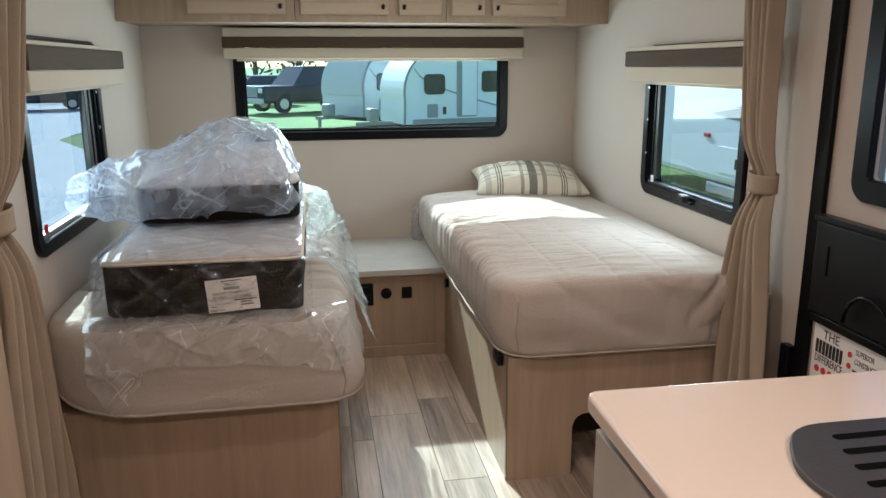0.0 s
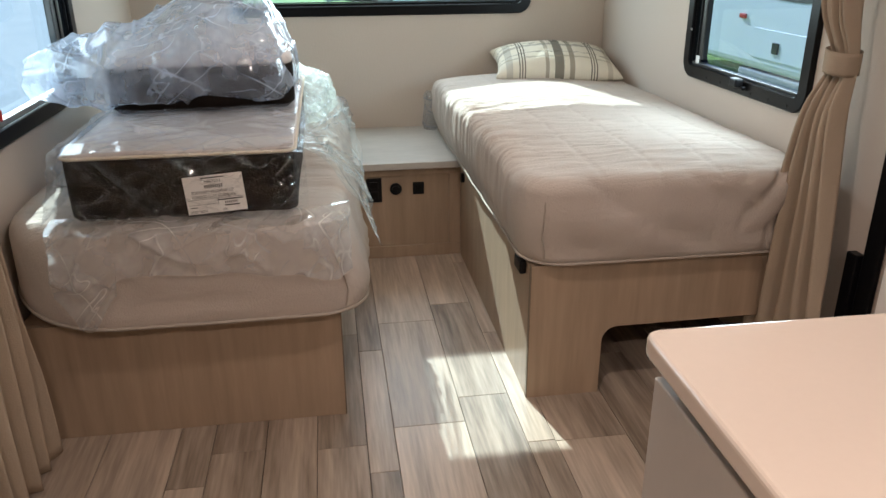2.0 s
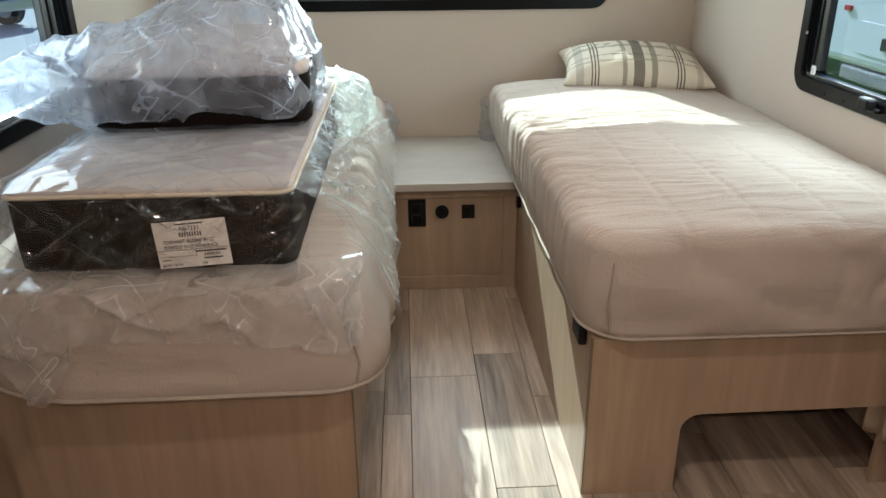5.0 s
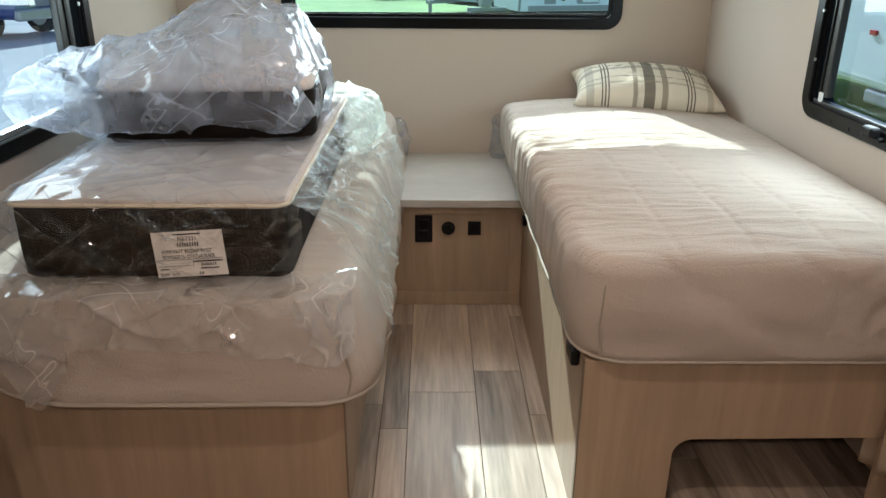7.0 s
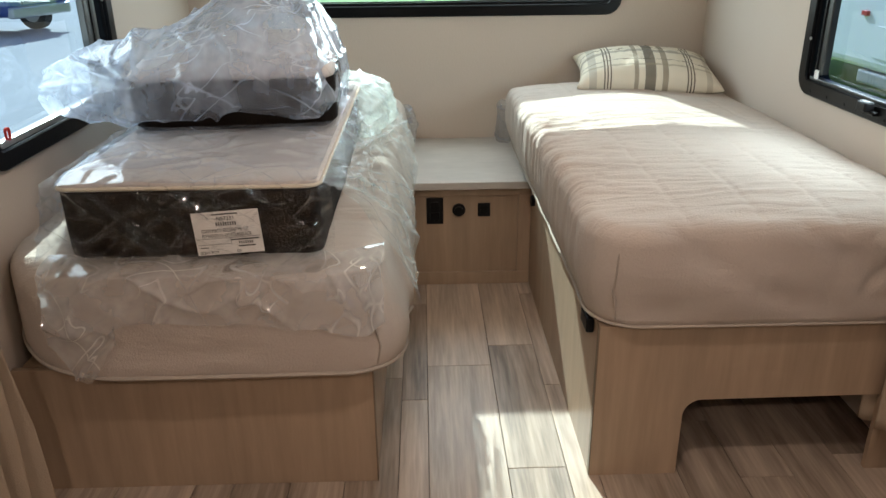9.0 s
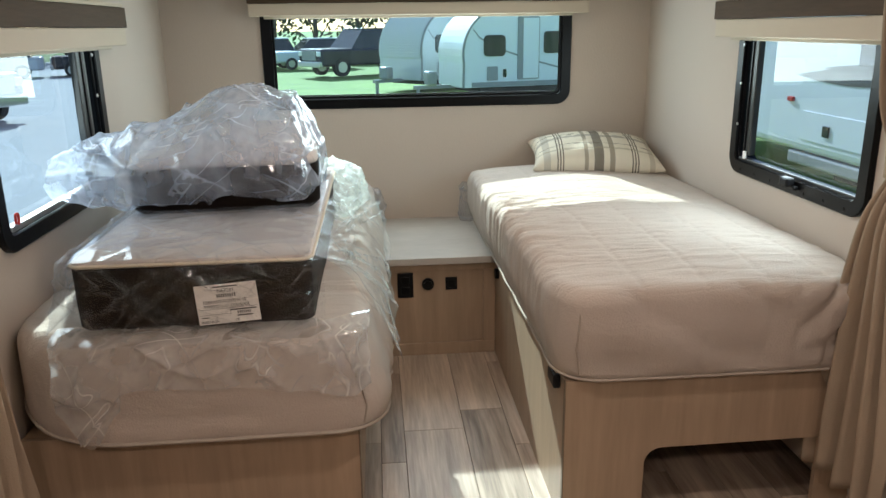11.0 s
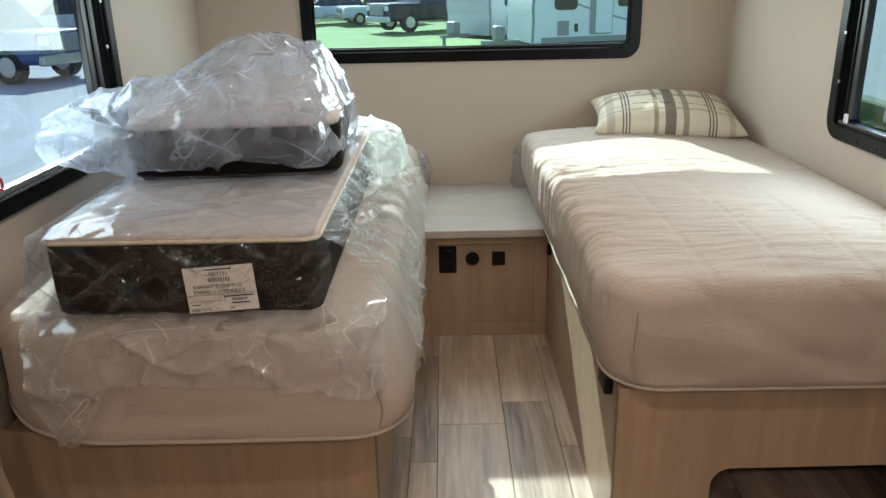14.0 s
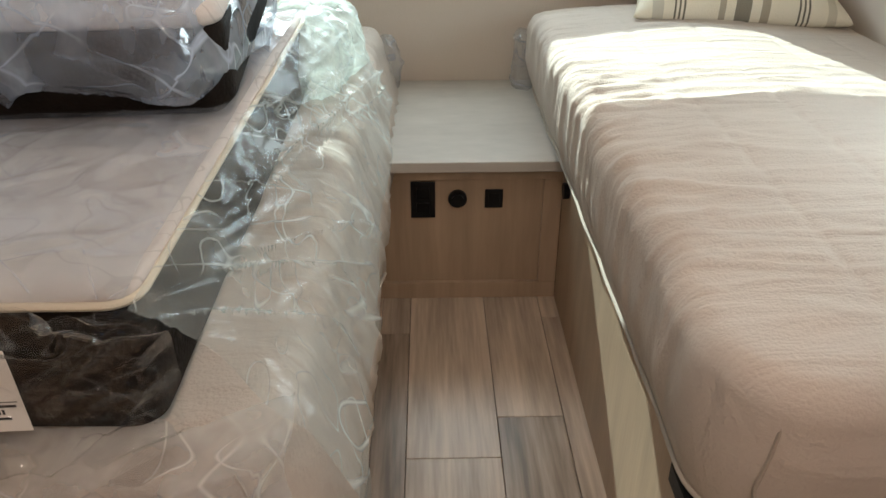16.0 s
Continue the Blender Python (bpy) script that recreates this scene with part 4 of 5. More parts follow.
def paper_label():
    """The printed ship label on the cushion's end."""
    lb = thing("shipping_label", -0.57, 2.93, 0.74, "white printed shipping label on the wrapped cushion", "label")
    a = pose(-0.572, 2.9335, 0.757, 86, -5, -3)
    bm = box(-0.078, 0.078, -0.051, 0.051, -0.0006, 0, m=a)
    part("paper", bm, M_LABEL, lb)
    b = a @ Matrix.Translation((0, 0, 0.0005))
    words("N67231", 0.013, b @ Matrix.Translation((0, 0.034, 0)), M_INK, lb)
    words("FOAM MATT: 8X23X49 W/ 1/2\"", 0.012, b @ Matrix.Translation((-0.005, 0.006, 0)), M_INK, lb, width=0.11)
    words("PLYWOOD 15--QT ATLAS BLACK", 0.012, b @ Matrix.Translation((-0.003, -0.006, 0)), M_INK, lb, width=0.115)
    words("SKID / BOX", 0.009, b @ Matrix.Translation((-0.05, -0.045, 0)), M_INK, lb)
    words("OF", 0.009, b @ Matrix.Translation((0.02, -0.045, 0)), M_INK, lb)
    for x0, x1, y0, y1 in ((-0.03, 0.03, 0.043, 0.046), (-0.073, 0.073, -0.0125, -0.0117), (0.005, 0.07, -0.019, -0.016), (0.02, 0.06, -0.035, -0.032), (-0.07, -0.05, -0.034, -0.032), (-0.073, 0.005, -0.0265, -0.0258), (0.0045, 0.0053, -0.03, -0.0125)):
        part("text_bar", box(x0, x1, y0, y1, 0, 0.0004, m=b), M_INK, lb)
    for i in range(9):
        part("barcode_bar", box(-0.024 + i * 0.0055, -0.0212 + i * 0.0055, 0.017, 0.026, 0, 0.0004, m=b), M_INK, lb)
    for i in range(7):
        part("barcode_bar", box(0.022 + i * 0.005, 0.0246 + i * 0.005, -0.028, -0.022, 0, 0.0004, m=b), M_INK, lb)
    return lb


paper_label()
cushion2 = thing("foam_cushion", -0.66, 3.65, 0.9, "dark brown foam cushion tilted on top, wrapped in crumpled plastic", "cushion", "wrapped foam cushions")
tilt = pose(-0.67, 3.72, 0.9, 5, 0, 4)
bm = loft(0, 0, 0.285, 0.29, 0.05, [(0.02, 0.0), (0.0, 0.02)] + [(0, 0.02 + 0.12 * i / 5) for i in range(1, 6)] + [(0.01, 0.142)], lambda v: tilt @ v)
part("foam_side", bm, M_FOAMD, cushion2, smooth=True)
part("quilted_top", loft(0, 0, 0.285, 0.29, 0.05, [(0.004, 0.1425), (0.0, 0.15), (0.01, 0.165), (0.05, 0.176), (0.15, 0.18), (0.27, 0.182)], lambda v: tilt @ v), M_FOAMT, cushion2, smooth=True)


def crumple(p, k, amount):
    a = ridge(p.x * k, p.y * k, p.z * k) ** 2
    b = ridge(p.x * k * 2.3 + 5, p.y * k * 2.3, p.z * k * 2.3) ** 2
    return amount * (a + 0.5 * b - 0.5)


def bag(cx, cy, cz, hx, hy, hz, e, k, amount, seed, nu=150, nv=80, floor_z=None):
    """A crumpled bag: a squarish closed shell with sharp creases."""
    def f(u, v):
        th, ph = 2 * math.pi * u, math.pi * (v - 0.5)
        c, s = math.cos(th), math.sin(th)
        cp, sp = max(math.cos(ph), 1e-4), math.sin(ph)
        d = Vector((math.copysign(abs(c) ** e, c) * cp ** e, math.copysign(abs(s) ** e, s) * cp ** e, math.copysign(abs(sp) ** e, sp)))
        p = Vector((cx + hx * d.x, cy + hy * d.y, cz + hz * d.z))
        q = p + Vector((seed, seed, seed))
        p += Vector((c * cp, s * cp, sp)) * (crumple(q, k, amount) + amount * 1.6 * nz(q.x * 3.2, q.y * 3.2, q.z * 3.2))
        if floor_z is not None:
            p.z = max(p.z, floor_z)
        return p
    return sheet(nu, nv, f, close_u=True)


def sharp(a, b, c):
    """Straight-sided creases: narrow crests between flat facets."""
    return ridge(a, b, c) ** 5


wrap = thing("plastic_bag", -0.66, 3.5, 0.69, "clear crumpled plastic bag round the lower cushion", "plastic bag", "plastic wrapping")


def top_film(u, v):
    x, y = -0.962 + 0.602 * u, 2.93 + 1.22 * v
    k = 0.006 * sharp(x * 5 + y * 2, y * 4 - x, 2.0) + 0.004 * sharp(x * 9 - y * 5, y * 7, 5.0)
    lip = max(0.0, 0.05 - u) / 0.05
    k *= min(1.0, u * 10, (1 - u) * 10)
    return Vector((x, y, 0.89 + k + 0.006 * nz(x * 4, y * 4, 3) - 0.02 * lip ** 2 - 0.012 * max(0.0, 0.05 - v) / 0.05))


part("top_film", sheet(110, 120, top_film), M_FILM, wrap, smooth=True)


def left_film(u, v):
    y, z = 2.915 + 1.2 * u, 0.885 - 0.185 * v
    k = 0.012 * sharp(y * 6 + z * 4, z * 6, 3.0) + 0.014 * v
    return Vector((-0.966 - k - 0.03 * v * v, y - 0.01 * v, z))


part("side_film", sheet(90, 24, left_film), M_FILM, wrap, smooth=True)


def front_film(u, v):
    x, z = -0.985 + 0.655 * u, 0.69 + 0.19 * v
    a, b = x * 4.5 + z * 4.5, z * 6 - x * 3.0
    k = sharp(a, b * 0.6, 1.0) * 0.028 + sharp(a * 1.9, b * 0.9, 4.0) * 0.018 + sharp(a * 0.6 - b, b * 1.8, 8.0) * 0.014 + 0.008 * nz(x * 5, z * 7, 2)
    return Vector((x, 2.915 - k + 0.035 * abs(2 * u - 1) ** 9, z))


part("front_film", sheet(190, 70, front_film), M_FILMG, wrap, smooth=True)


def front_skirt(u, v):
    x = -1.0 + 0.78 * u + 0.012 * nz(u * 5, v * 3, 2)
    drop = 0.15 + 0.03 * nz(u * 6, 1, 5) + 0.12 * math.exp(-((u - 0.1) / 0.07) ** 2) - 0.05 * (1 - u) * (1 if u > 0.2 else 0)
    s = v * (drop + 0.09)
    over = min(s, 0.09)
    down = max(0.0, s - 0.09)
    p = Vector((x, 2.99 - over * 0.9 - 0.02 - 0.05 * down, 0.7 - 0.25 * over - down))
    corner = max(0, u - 0.85) / 0.15
    p.y += 0.05 * corner ** 2
    q = p * 1.0
    p.y -= 0.014 + 0.016 * sharp(q.x * 4 + q.z * 3, q.z * 2 - q.x, 3) + 0.013 * sharp(q.x * 8 - q.z * 6, q.z * 5 + q.x * 2, 7) + 0.006 * abs(nz(q.x * 8, q.z * 6, 7))
    return p


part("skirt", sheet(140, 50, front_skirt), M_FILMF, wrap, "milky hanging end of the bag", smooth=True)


def side_skirt(u, v):
    """Film drawn from the cushion's edge over the bed's edge, pulled into rays from the front corner."""
    y = 2.9 + 1.3 * u
    a = v / 0.68
    if a < 1:
        x, z = -0.345 + 0.15 * a ** 0.85, 0.885 - 0.17 * a ** 1.15
    else:
        x, z = -0.195 + 0.045 * (a - 1) / 0.47, 0.715 - 0.16 * (a - 1) / 0.47 * (1 - 0.6 * u)
    x += 0.015 * nz(y * 4, v * 2, 4)
    fan = math.atan2(v + 0.12, u + 0.05) * 5
    far = math.hypot(v, u)
    k = 0.02 * sharp(fan * 0.8, far * 0.7, 1.5) + 0.009 * sharp(fan * 1.7, far * 1.3, 6.5) + 0.012 * nz(y * 4, v * 3, 3.3)
    k *= min(1.0, v / 0.2)
    y += 0.06 * max(0, v - 0.5) * (1 - u)
    return Vector((x + k * 0.8, y, z + k * 0.8))


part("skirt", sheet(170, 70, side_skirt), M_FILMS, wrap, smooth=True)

wrap2 = thing("plastic_bag", -0.68, 3.7, 0.9, "clear crumpled plastic bag round the upper cushion", "plastic bag", "plastic wrapping")


def step_between(stops, x):
    for (a, p), (b, q) in zip(stops, stops[1:]):
        if x <= b:
            t = max(0.0, (x - a) / (b - a))
            t = t * t * (3 - 2 * t)
            return p + (q - p) * t
    return stops[-1][1]


def loose_bag(u, v):
    """A bag lying over the cushion: pulled flat at its open end, standing up in a tall fold towards the other."""
    x = -1.155 + 0.795 * v
    hi = step_between(((-1.155, 1.06), (-1.02, 1.085), (-0.9, 1.12), (-0.62, 1.235), (-0.47, 1.2), (-0.36, 1.06)), x)
    lo = step_between(((-1.155, 0.935), (-0.95, 0.9), (-0.36, 0.9)), x)
    shut = min(1.0, max(0.0, (-0.36 - x) / 0.05)) ** 0.5
    near = 3.375 + 0.03 * nz(x * 4, 1, 2)
    back = step_between(((-1.155, 3.6), (-0.95, 3.85), (-0.8, 4.03), (-0.36, 4.03)), x)
    a = 2 * math.pi * u
    c, q = math.cos(a), math.sin(a)
    yy = math.copysign(abs(c) ** 0.55, c)
    zz = math.copysign(abs(q) ** (0.75 if q > 0 else 0.4), q)
    lean = 0.1 * max(0.0, zz)
    y = (near + back) / 2 - (back - near) / 2 * yy * (0.35 + 0.65 * shut) + lean * (1 if yy > 0 else -0.6) * abs(yy)
    z = (hi + lo) / 2 + (hi - lo) / 2 * zz * (0.3 + 0.7 * shut)
    k = 0.022 * sharp(x * 1.6 + z * 5, z * 5 - x * 1.2 + y, y * 2) + 0.016 * sharp(x * 3 - z * 9, z * 4 + x * 1.5, y * 3 + 3) + 0.014 * nz(x * 3, y * 3, z * 4) + 0.008 * sharp(x * 7 + z * 12, z * 6, y * 5)
    p = Vector((x - 0.03 * nz(1, a * 0.7, 2) * (1 - v) ** 4, y, z)) + Vector((0, -yy, zz)).normalized() * k
    p.z = max(p.z, 0.894)
    return p


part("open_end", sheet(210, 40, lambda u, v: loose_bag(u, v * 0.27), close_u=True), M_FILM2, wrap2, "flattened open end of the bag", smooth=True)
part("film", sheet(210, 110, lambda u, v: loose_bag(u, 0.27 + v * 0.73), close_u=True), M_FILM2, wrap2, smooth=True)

bundle = thing("plastic_bundle", -0.3, 4.2, 0.69, "bunched white plastic lying in the sun on the bed", "plastic bag", "plastic wrapping")
part("film", bag(-0.345, 4.3, 0.77, 0.12, 0.27, 0.1, 0.8, 6.0, 0.03, 14.0, nu=120, nv=70, floor_z=0.682), M_FILM3, bundle, smooth=True)
for bx, by, hx in ((-0.2, 4.84, 0.06), (0.262, 4.86, 0.05)):
    scrap = thing("plastic_scrap", bx, by, 0.47, "crumpled clear plastic tucked beside the mattress", "plastic wrapping", "plastic wrapping")
    part("film", bag(bx, by, 0.56, hx * 0.7, 0.05, 0.1, 0.7, 8.0, 0.018, bx * 9 + 3, nu=60, nv=36, floor_z=0.466), M_FILM, scrap, smooth=True)

# ---- outdoors ----
GZ = -0.62
M_GRASS = material("lawn", (0.23, 0.33, 0.06), 0.9, vary=0.32, scale=0.7, fine=7, bump=0.6, space="World")
M_CONC = material("concrete", (0.66, 0.64, 0.61), 0.85, vary=0.12, scale=0.6, fine=9, bump=0.1, space="World")
M_ASPH = material("asphalt", (0.09, 0.09, 0.095), 0.8, vary=0.25, scale=0.7, fine=30, bump=0.2, space="World")
M_RV = material("white_gelcoat", (0.82, 0.83, 0.84), 0.25, vary=0.02, fine=4, bump=0)
M_RVS = material("silver_siding", (0.55, 0.57, 0.6), 0.35, 0.3, vary=0.04, fine=4, bump=0)
M_RVG = material("grey_skirt", (0.3, 0.3, 0.3), 0.5, vary=0.08)
M_SWOOSH = material("brown_decal", (0.15, 0.13, 0.12), 0.4, vary=0.1)
M_TRUCK = material("dark_paint", (0.015, 0.02, 0.035), 0.2, 0.2, vary=0.05)
M_BLUE = material("blue_paint", (0.03, 0.08, 0.3), 0.3, vary=0.1)
M_CARW = material("pale_paint", (0.65, 0.67, 0.7), 0.25, vary=0.05)
M_GLASS = material("dark_glass", (0.02, 0.025, 0.03), 0.08, vary=0.1, bump=0)
M_TYRE = material("tyre_rubber", (0.018, 0.018, 0.018), 0.85, vary=0.2)
M_BARK = material("bark", (0.09, 0.07, 0.05), 0.9, vary=0.3, bump=0.5)
M_LEAF = material("leaves", (0.06, 0.09, 0.03), 0.8, vary=0.4, scale=1, fine=3, bump=0)
structure("ground", box(-900, 900, -900, 900, GZ - 0.3, GZ), M_GRASS, "mown green grass field", "ground")
structure("pavement", prism([(-40, -30), (-1.9, -30), (-1.9, 13), (-7.5, 24), (-9, 60), (-40, 60)], GZ - 0.1, GZ + 0.02), M_CONC, "sunlit pale concrete yard", "pavement")
structure("road", box(1.9, 4.1, -30, 7.2, GZ - 0.1, GZ + 0.015), M_ASPH, "dark asphalt lane beside the trailers", "road")


def wheel(parent, x, y, z, r, wdt, axis):
    a = Vector(axis) * wdt / 2
    c = Vector((x, y, z))
    w = part("wheel", cyl(c - a, c + a, r, n=24), M_TYRE, parent)
    part("rim", cyl(c - a * 1.06, c + a * 1.06, r * 0.58, n=18), M_ALU, w)


def camper(place, length, mat, label, ribs):
    """A small travel trailer with a curved nose, door, windows, hatch, wheels and drawbar; nose towards -x."""
    t = thing("travel_trailer", place.translation.x, place.translation.y, GZ, label, "trailer", "parked trailers")
    hw, zb, zt = 1.05, 0.42, 2.55
    prof = [(0.0, zb)]
    for i in range(13):
        a = radians(190 - 100 * i / 12)
        prof.append((1.2 + 1.2 * math.cos(a), 1.3 + (zt - 1.3) * math.sin(a)))
    prof += [(length - 0.3, zt), (length, zt - 0.4), (length, zb)]
    bm = bmesh.new()
    f = bm.faces.new([bm.verts.new((x, -hw, z)) for x, z in prof])
    ex = bmesh.ops.extrude_face_region(bm, geom=[f])
    bmesh.ops.translate(bm, vec=(0, 2 * hw, 0), verts=[v for v in ex["geom"] if isinstance(v, bmesh.types.BMVert)])
    bmesh.ops.recalc_face_normals(bm, faces=bm.faces)
    bmesh.ops.transform(bm, matrix=place, verts=bm.verts)
    part("body", bm, mat, t)
    tm = bmesh.new()
    for (xa, za), (xb, zb_) in zip(prof[:-1], prof[1:]):
        cyl((xa, -hw - 0.005, za), (xb, -hw - 0.005, zb_), 0.035, n=6, bm=tm)
    bmesh.ops.transform(tm, matrix=place, verts=tm.verts)
    part("corner_trim", tm, M_RVG, t)
    if ribs:
        for i in range(26):
            a = radians(186 - 92 * i / 25)
            c = Vector((1.2 + 1.22 * math.cos(a), 0, 1.3 + (zt - 1.28) * math.sin(a)))
            rb_ = box(-0.025, 0.025, -hw + 0.02, hw - 0.02, -0.035, 0.035)
            bmesh.ops.transform(rb_, matrix=place @ Matrix.Translation(c), verts=rb_.verts)
            part("rib", rb_, mat, t)
    def slab(name, x0, x1, z0, z1, m, r=0.08):
        b = bmesh.new()
        pts = outline((x1 - x0) / 2, (z1 - z0) / 2, r)
        fa = b.faces.new([b.verts.new((x + (x0 + x1) / 2, -hw - 0.03, z + (z0 + z1) / 2)) for x, z in pts])
        e = bmesh.ops.extrude_face_region(b, geom=[fa])
        bmesh.ops.translate(b, vec=(0, 0.028, 0), verts=[v for v in e["geom"] if isinstance(v, bmesh.types.BMVert)])
        bmesh.ops.recalc_face_normals(b, faces=b.faces)
        bmesh.ops.transform(b, matrix=place, verts=b.verts)
        return part(name, b, m, t)
    slab("window", 0.6, 1.25, 1.25, 1.82, M_GLASS, 0.13)
    slab("door_frame", 1.62, 2.28, 0.6, 2.3, M_RVG, 0.06)
    d = box(1.78, 2.25, -hw - 0.05, -hw - 0.032, 0.64, 2.26)
    bmesh.ops.transform(d, matrix=place, verts=d.verts)
    part("door", d, mat, t)
    slab("window", 2.42, 3.05, 1.3, 1.9, M_GLASS, 0.1)
    slab("lower_band", 0.25, length - 0.1, 0.43, 0.56, M_RVG, 0.02)
    sw = sheet(20, 1, lambda u, v: Vector((0.3 + 3.4 * u, -hw - 0.008, 1.95 - 1.25 * u ** 0.6 + 0.05 * v)))
    bmesh.ops.transform(sw, matrix=place, verts=sw.verts)
    part("decal", sw, M_RVG, t)
    slab("hatch", 0.7, 1.02, 0.6, 0.98, M_RVG, 0.03)
    slab("inlet", 1.18, 1.28, 0.68, 0.9, M_GLASS, 0.03)
    sk = box(0.5, length - 0.2, -hw + 0.03, hw - 0.03, 0.25, 0.419)
    bmesh.ops.transform(sk, matrix=place, verts=sk.verts)
    part("chassis", sk, M_TYRE, t)
    aw = place.to_3x3() @ Vector((0, 1, 0))
    for s in (-1, 1):
        c = place @ Vector((length * 0.62, s * (hw - 0.12), 0.33))
        wheel(t, *c, 0.33, 0.2, aw)
    db = box(-1.1, 0.5, -0.06, 0.06, 0.36, 0.46)
    box(-0.75, -0.45, -0.2, 0.2, 0.461, 0.85, 0.06, bm=db)
    box(-1.02, -0.94, -0.04, 0.04, 0.02, 0.359, bm=db)
    bmesh.ops.transform(db, matrix=place, verts=db.verts)
    part("drawbar", db, M_RVG, t)
    return t


camper(pose(2.0, 23.3, GZ, 0, 0, 14), 5.6, M_RV, "white travel trailer with curved nose parked on grass", False)
camper(pose(0.68, 26.5, GZ, 0, 0, 38), 5.0, M_RVS, "silver ribbed travel trailer parked on grass", True)


def vehicle(name, place, paint, label, category, length, height, bed, group="parked vehicles"):
    """A parked car or pickup: lofted body and cabin, glass, lights, bumper and wheels; nose towards -x."""
    t = thing(name, place.translation.x, place.translation.y, GZ, label, category, group)
    w = 0.95
    z0, z1, z2 = height * 0.22, height * 0.6, height

    def put(nm, b, m):
        bmesh.ops.transform(b, matrix=place, verts=b.verts)
        return part(nm, b, m, t)
    put("body", box(0, length, -w, w, z0, z1, 0.12, seg=3), paint)
    a, b_ = length * 0.27, length * (0.66 if bed else 0.9)
    bm = bmesh.new()
    lo = [(a, -w + 0.05), (b_, -w + 0.05), (b_, w - 0.05), (a, w - 0.05)]
    hi = [(a + 0.7, -w + 0.2), (b_ - 0.3, -w + 0.2), (b_ - 0.3, w - 0.2), (a + 0.7, w - 0.2)]
    A = [bm.verts.new((x, y, z1 - 0.02)) for x, y in lo]
    B = [bm.verts.new((x, y, z2)) for x, y in hi]
    bm.faces.new(B)
    for i in range(4):
        j = (i + 1) % 4
        bm.faces.new((A[i], A[j], B[j], B[i]))
    put("cabin", bm, M_GLASS)
    put("roof", box(a + 0.68, b_ - 0.28, -w + 0.19, w - 0.19, z2 - 0.01, z2 + 0.04, 0.015), paint)
    put("bumper", box(-0.08, 0.1, -w + 0.03, w - 0.03, z0 - 0.02, z0 + 0.22, 0.04), M_ALU)
    put("grille", box(-0.05, -0.005, -0.55, 0.55, z0 + 0.26, z1 - 0.08), M_RVG)
    for s in (-1, 1):
        put("headlight", box(-0.03, 0.1, s * 0.74 - 0.15, s * 0.74 + 0.15, z1 - 0.3, z1 - 0.1, 0.03), M_WHITE)
        for fx in (0.18, 0.8):
            c = place @ Vector((length * fx, s * (w - 0.1), height * 0.2))
            wheel(t, *c, height * 0.2, 0.24, place.to_3x3() @ Vector((0, 1, 0)))
    return t


vehicle("pickup_truck", pose(-2.9, 35.0, GZ + 0.06, 0, 0, 35), M_TRUCK, "dark blue pickup truck parked on grass", "truck", 5.8, 1.95, True)
for i, (x, y, a) in enumerate(((-5.4, 42, 20), (-3.4, 47, 10), (-8.5, 44, 25), (-0.5, 50, 15))):
    vehicle("parked_car", pose(x, y, GZ + 0.06, 0, 0, a), M_CARW, "pale car parked beyond the lawn", "car", 4.5, 1.5, False)
vehicle("parked_car", pose(-8.7, 19.4, GZ + 0.02, 0, 0, 165), M_BLUE, "blue vehicle parked on the concrete yard", "car", 5.0, 1.9, True)
for i, (x, y, a) in enumerate(((-20, 38, 20), (-15.5, 40, 20), (-11, 42, 20), (-25, 36, 20))):
    vehicle("parked_car", pose(x, y, GZ + 0.02, 0, 0, a), M_TRUCK if i % 2 else M_CARW, "car parked across the concrete yard", "car", 4.6, 1.6, False)

# large trailer next door
XN = 4.6
TZ = GZ - 0.33
rv = thing("large_trailer", XN + 1.2, 6, GZ, "long white travel trailer with brown swoosh decals", "trailer", "parked trailers")
part("body", box(XN, XN + 2.4, -3.5, 13.0, TZ + 0.95, TZ + 3.4, 0.1, seg=3), M_RV, rv)
part("skirt", box(XN + 0.02, XN + 2.3, -3.3, 9.6, TZ + 0.8, TZ + 0.949, 0.03), M_RVG, rv)
part("chassis", box(XN + 0.5, XN + 1.9, -3.0, 9.4, TZ + 0.6, TZ + 0.799, 0.02), M_TYRE, rv)
nose = box(XN + 0.05, XN + 2.35, 12.6, 15.2, TZ + 0.82, TZ + 3.35, 0.4, seg=7)
part("nose", nose, M_RV, rv)
part("window", box(XN - 0.02, XN + 0.01, 7.3, 8.4, TZ + 1.95, TZ + 2.7, 0.008), M_GLASS, rv)
part("hatch", box(XN - 0.012, XN + 0.01, 7.7, 9.3, TZ + 1.1, TZ + 1.42, 0.004), M_RV, rv)
part("hatch_latch", box(XN - 0.03, XN - 0.0125, 8.75, 8.87, TZ + 1.18, TZ + 1.3, 0.006), M_GLASS, rv)
part("marker_light", box(XN - 0.03, XN + 0.01, 9.52, 9.64, TZ + 1.5, TZ + 1.55, 0.006), M_RED, rv)


def swoosh(y0, z0, y1, z1, bend, fat):
    def f(u, v):
        w = fat * math.sin(math.pi * min(1, u * 0.96 + 0.02)) * (v - 0.5)
        y, z = 2.4 + y0 + (y1 - y0) * u, z0 + (z1 - z0) * u + bend * math.sin(math.pi * u)
        return Vector((XN - 0.006, y, TZ + z + w))
    return sheet(24, 2, f)


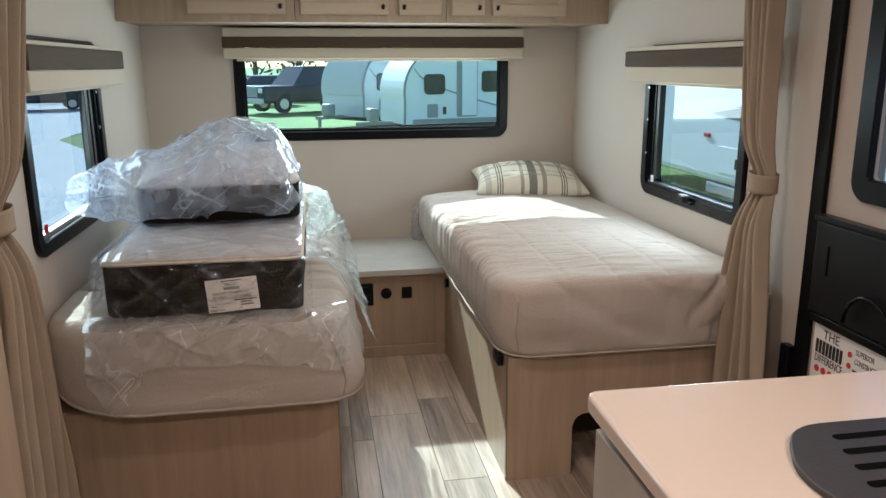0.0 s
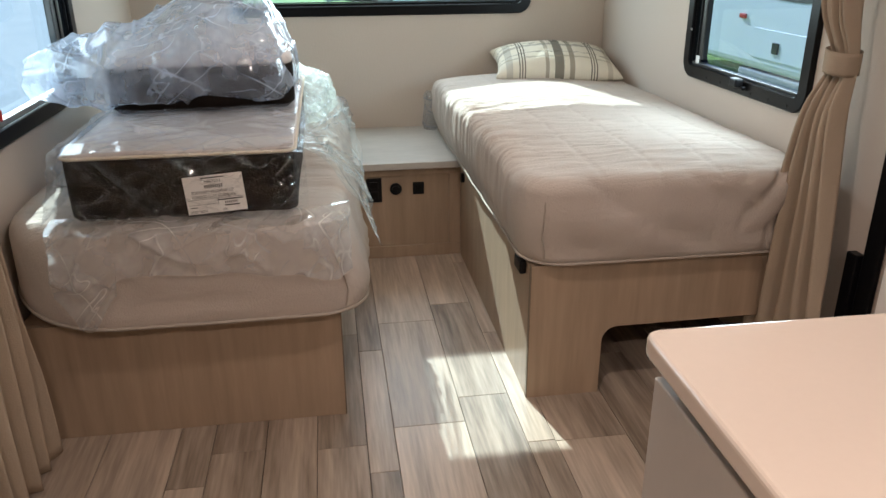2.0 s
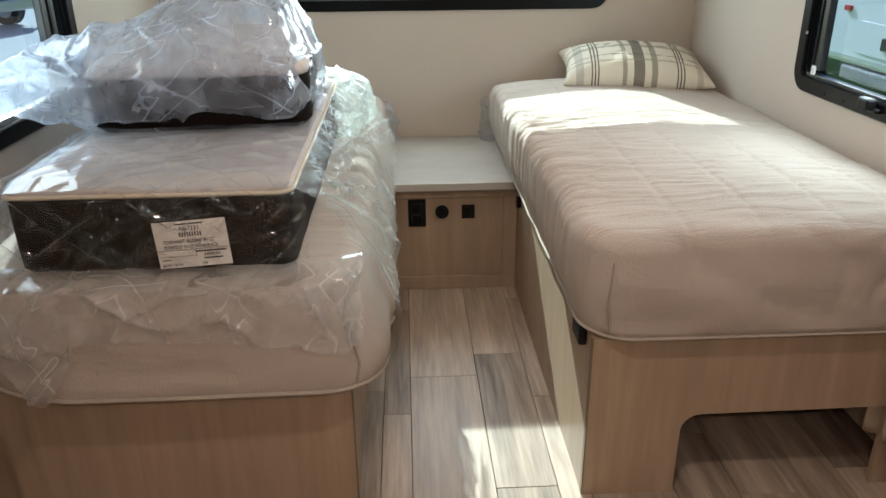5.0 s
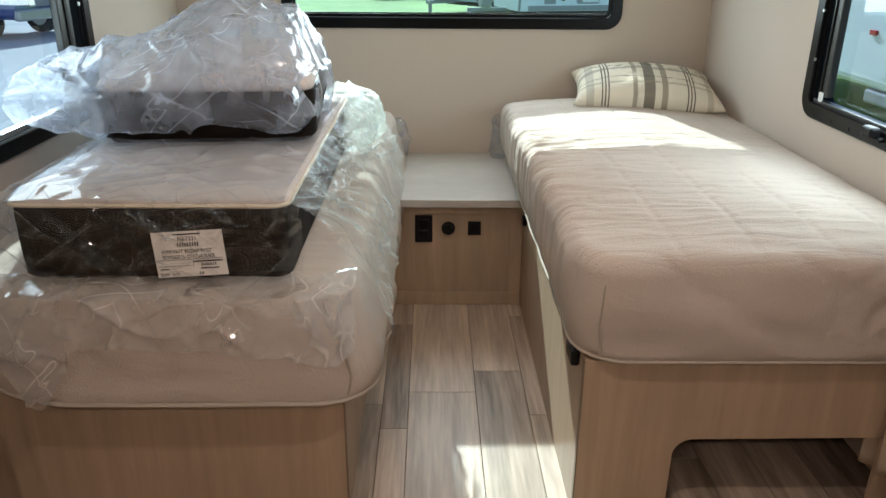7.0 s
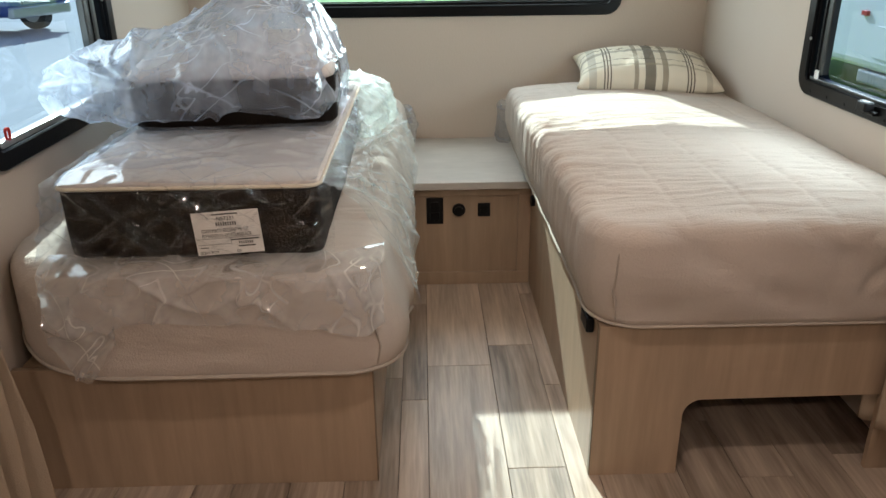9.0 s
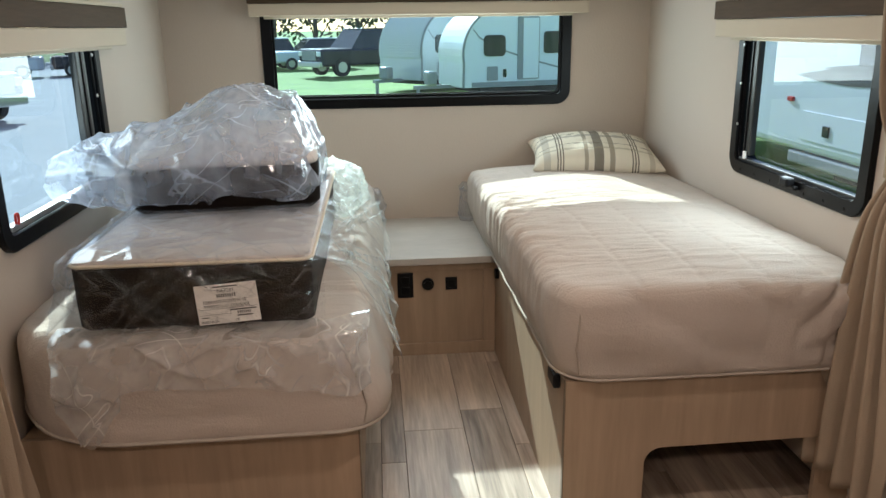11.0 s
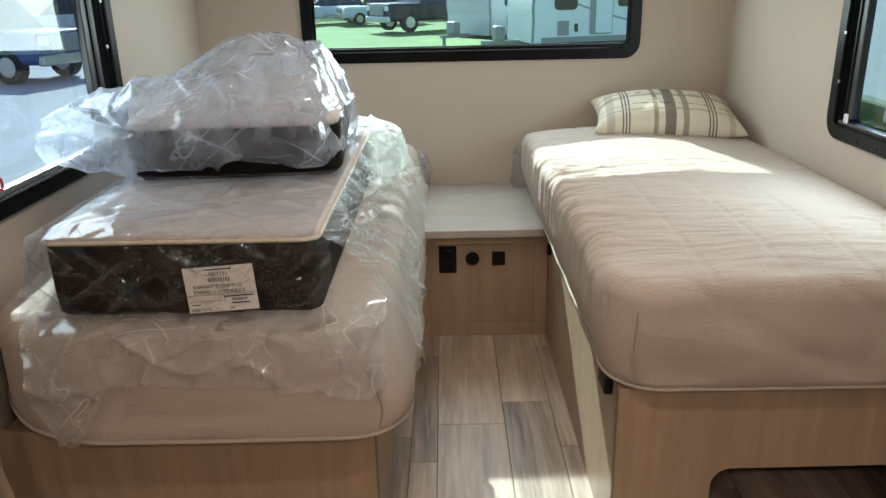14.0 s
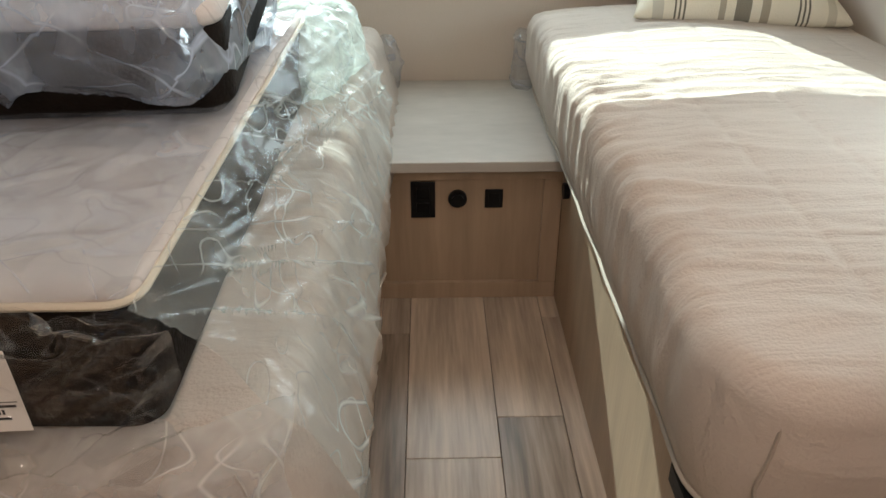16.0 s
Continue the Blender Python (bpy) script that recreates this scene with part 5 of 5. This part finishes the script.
for s in ((7.1, 1.8, 4.6, 1.95, -0.03, 0.2), (6.6, 1.9, 4.4, 2.1, -0.06, 0.12), (6.2, 1.2, 4.6, 1.85, -0.12, 0.1), (5.7, 1.3, 4.5, 1.9, -0.1, 0.06)):
    part("decal", swoosh(*s), M_SWOOSH, rv, "brown swoosh decal")
for y in (2.2, 3.2):
    wheel(rv, XN + 0.25, y, GZ + 0.36, 0.36, 0.24, (1, 0, 0))
part("jack", cyl((XN + 1.2, 14.2, GZ), (XN + 1.2, 14.2, TZ + 0.8), 0.05), M_RVG, rv)


def tree(x, y, h, seed):
    rng = random.Random(seed)
    t = thing("tree", x, y, GZ, "leafy tree beyond the parking ground", "tree", "far trees")
    bm = bmesh.new()
    cyl((0, 0, 0), (0, 0, h * 0.55), 0.22, 0.1, 8, bm)
    tips = []
    for i in range(9):
        a, zz = rng.uniform(0, 6.28), h * rng.uniform(0.08, 0.5)
        tip = Vector((math.cos(a) * h * 0.25, math.sin(a) * h * 0.25, zz + h * rng.uniform(0.15, 0.4)))
        cyl((0, 0, zz), tip, 0.07, 0.02, 6, bm)
        tips.append(tip)
    bmesh.ops.translate(bm, vec=(x, y, GZ), verts=bm.verts)
    part("trunk", bm, M_BARK, t)
    bm = bmesh.new()
    for i in range(900):
        c = rng.choice(tips) + Vector((rng.gauss(0, h * 0.1), rng.gauss(0, h * 0.1), rng.gauss(0, h * 0.09)))
        s = rng.uniform(0.12, 0.3)
        a = Vector((rng.gauss(0, 1), rng.gauss(0, 1), rng.gauss(0, 1))).normalized() * s
        b = a.orthogonal().normalized() * s * 0.6
        o = Vector((x, y, GZ)) + c
        bm.faces.new([bm.verts.new(o + q) for q in (a, b, -a, -b)])
    part("crown", bm, M_LEAF, t)


for i in range(18):
    tree(-26 + i * 3.1, 60 + 6 * nz(i * 1.7, 2), 8 + 3 * nz(i * 2.3, 5), i)

# ---- floor planks ----
edges = [-1.18, -0.967, -0.761, -0.656, -0.502, -0.353, -0.207, -0.123, 0.098, 0.262, 0.346, 0.566, 0.73, 0.88, 1.03, 1.2]
fixed = {6: 3.375, 7: 2.89, 8: 3.715, 9: 4.137, 2: 2.7, 10: 2.75}
rng = random.Random(5)
for c, (x0, x1) in enumerate(zip(edges, edges[1:])):
    y = fixed.get(c, 3.0 + rng.uniform(-0.6, 0.6))
    while y > YF:
        y -= 0.69
    while y < YB:
        y0, y1 = max(y, YF), min(y + 0.69, YB)
        if y1 - y0 > 0.02:
            g = 0.0009
            bm = bmesh.new()
            lo = [bm.verts.new(p) for p in ((x0 + g, y0 + g, -0.008), (x1 - g, y0 + g, -0.008), (x1 - g, y1 - g, -0.008), (x0 + g, y1 - g, -0.008))]
            mid = [bm.verts.new(v.co + Vector((0, 0, 0.007))) for v in lo]
            i_ = 0.001
            hi = [bm.verts.new(p) for p in ((x0 + g + i_, y0 + g + i_, 0), (x1 - g - i_, y0 + g + i_, 0), (x1 - g - i_, y1 - g - i_, 0), (x0 + g + i_, y1 - g - i_, 0))]
            for a, b in ((lo, mid), (mid, hi)):
                for i in range(4):
                    j = (i + 1) % 4
                    bm.faces.new((a[i], a[j], b[j], b[i]))
            bm.faces.new(hi)
            part("plank", bm, M_PLANK, floor)
        y += 0.69
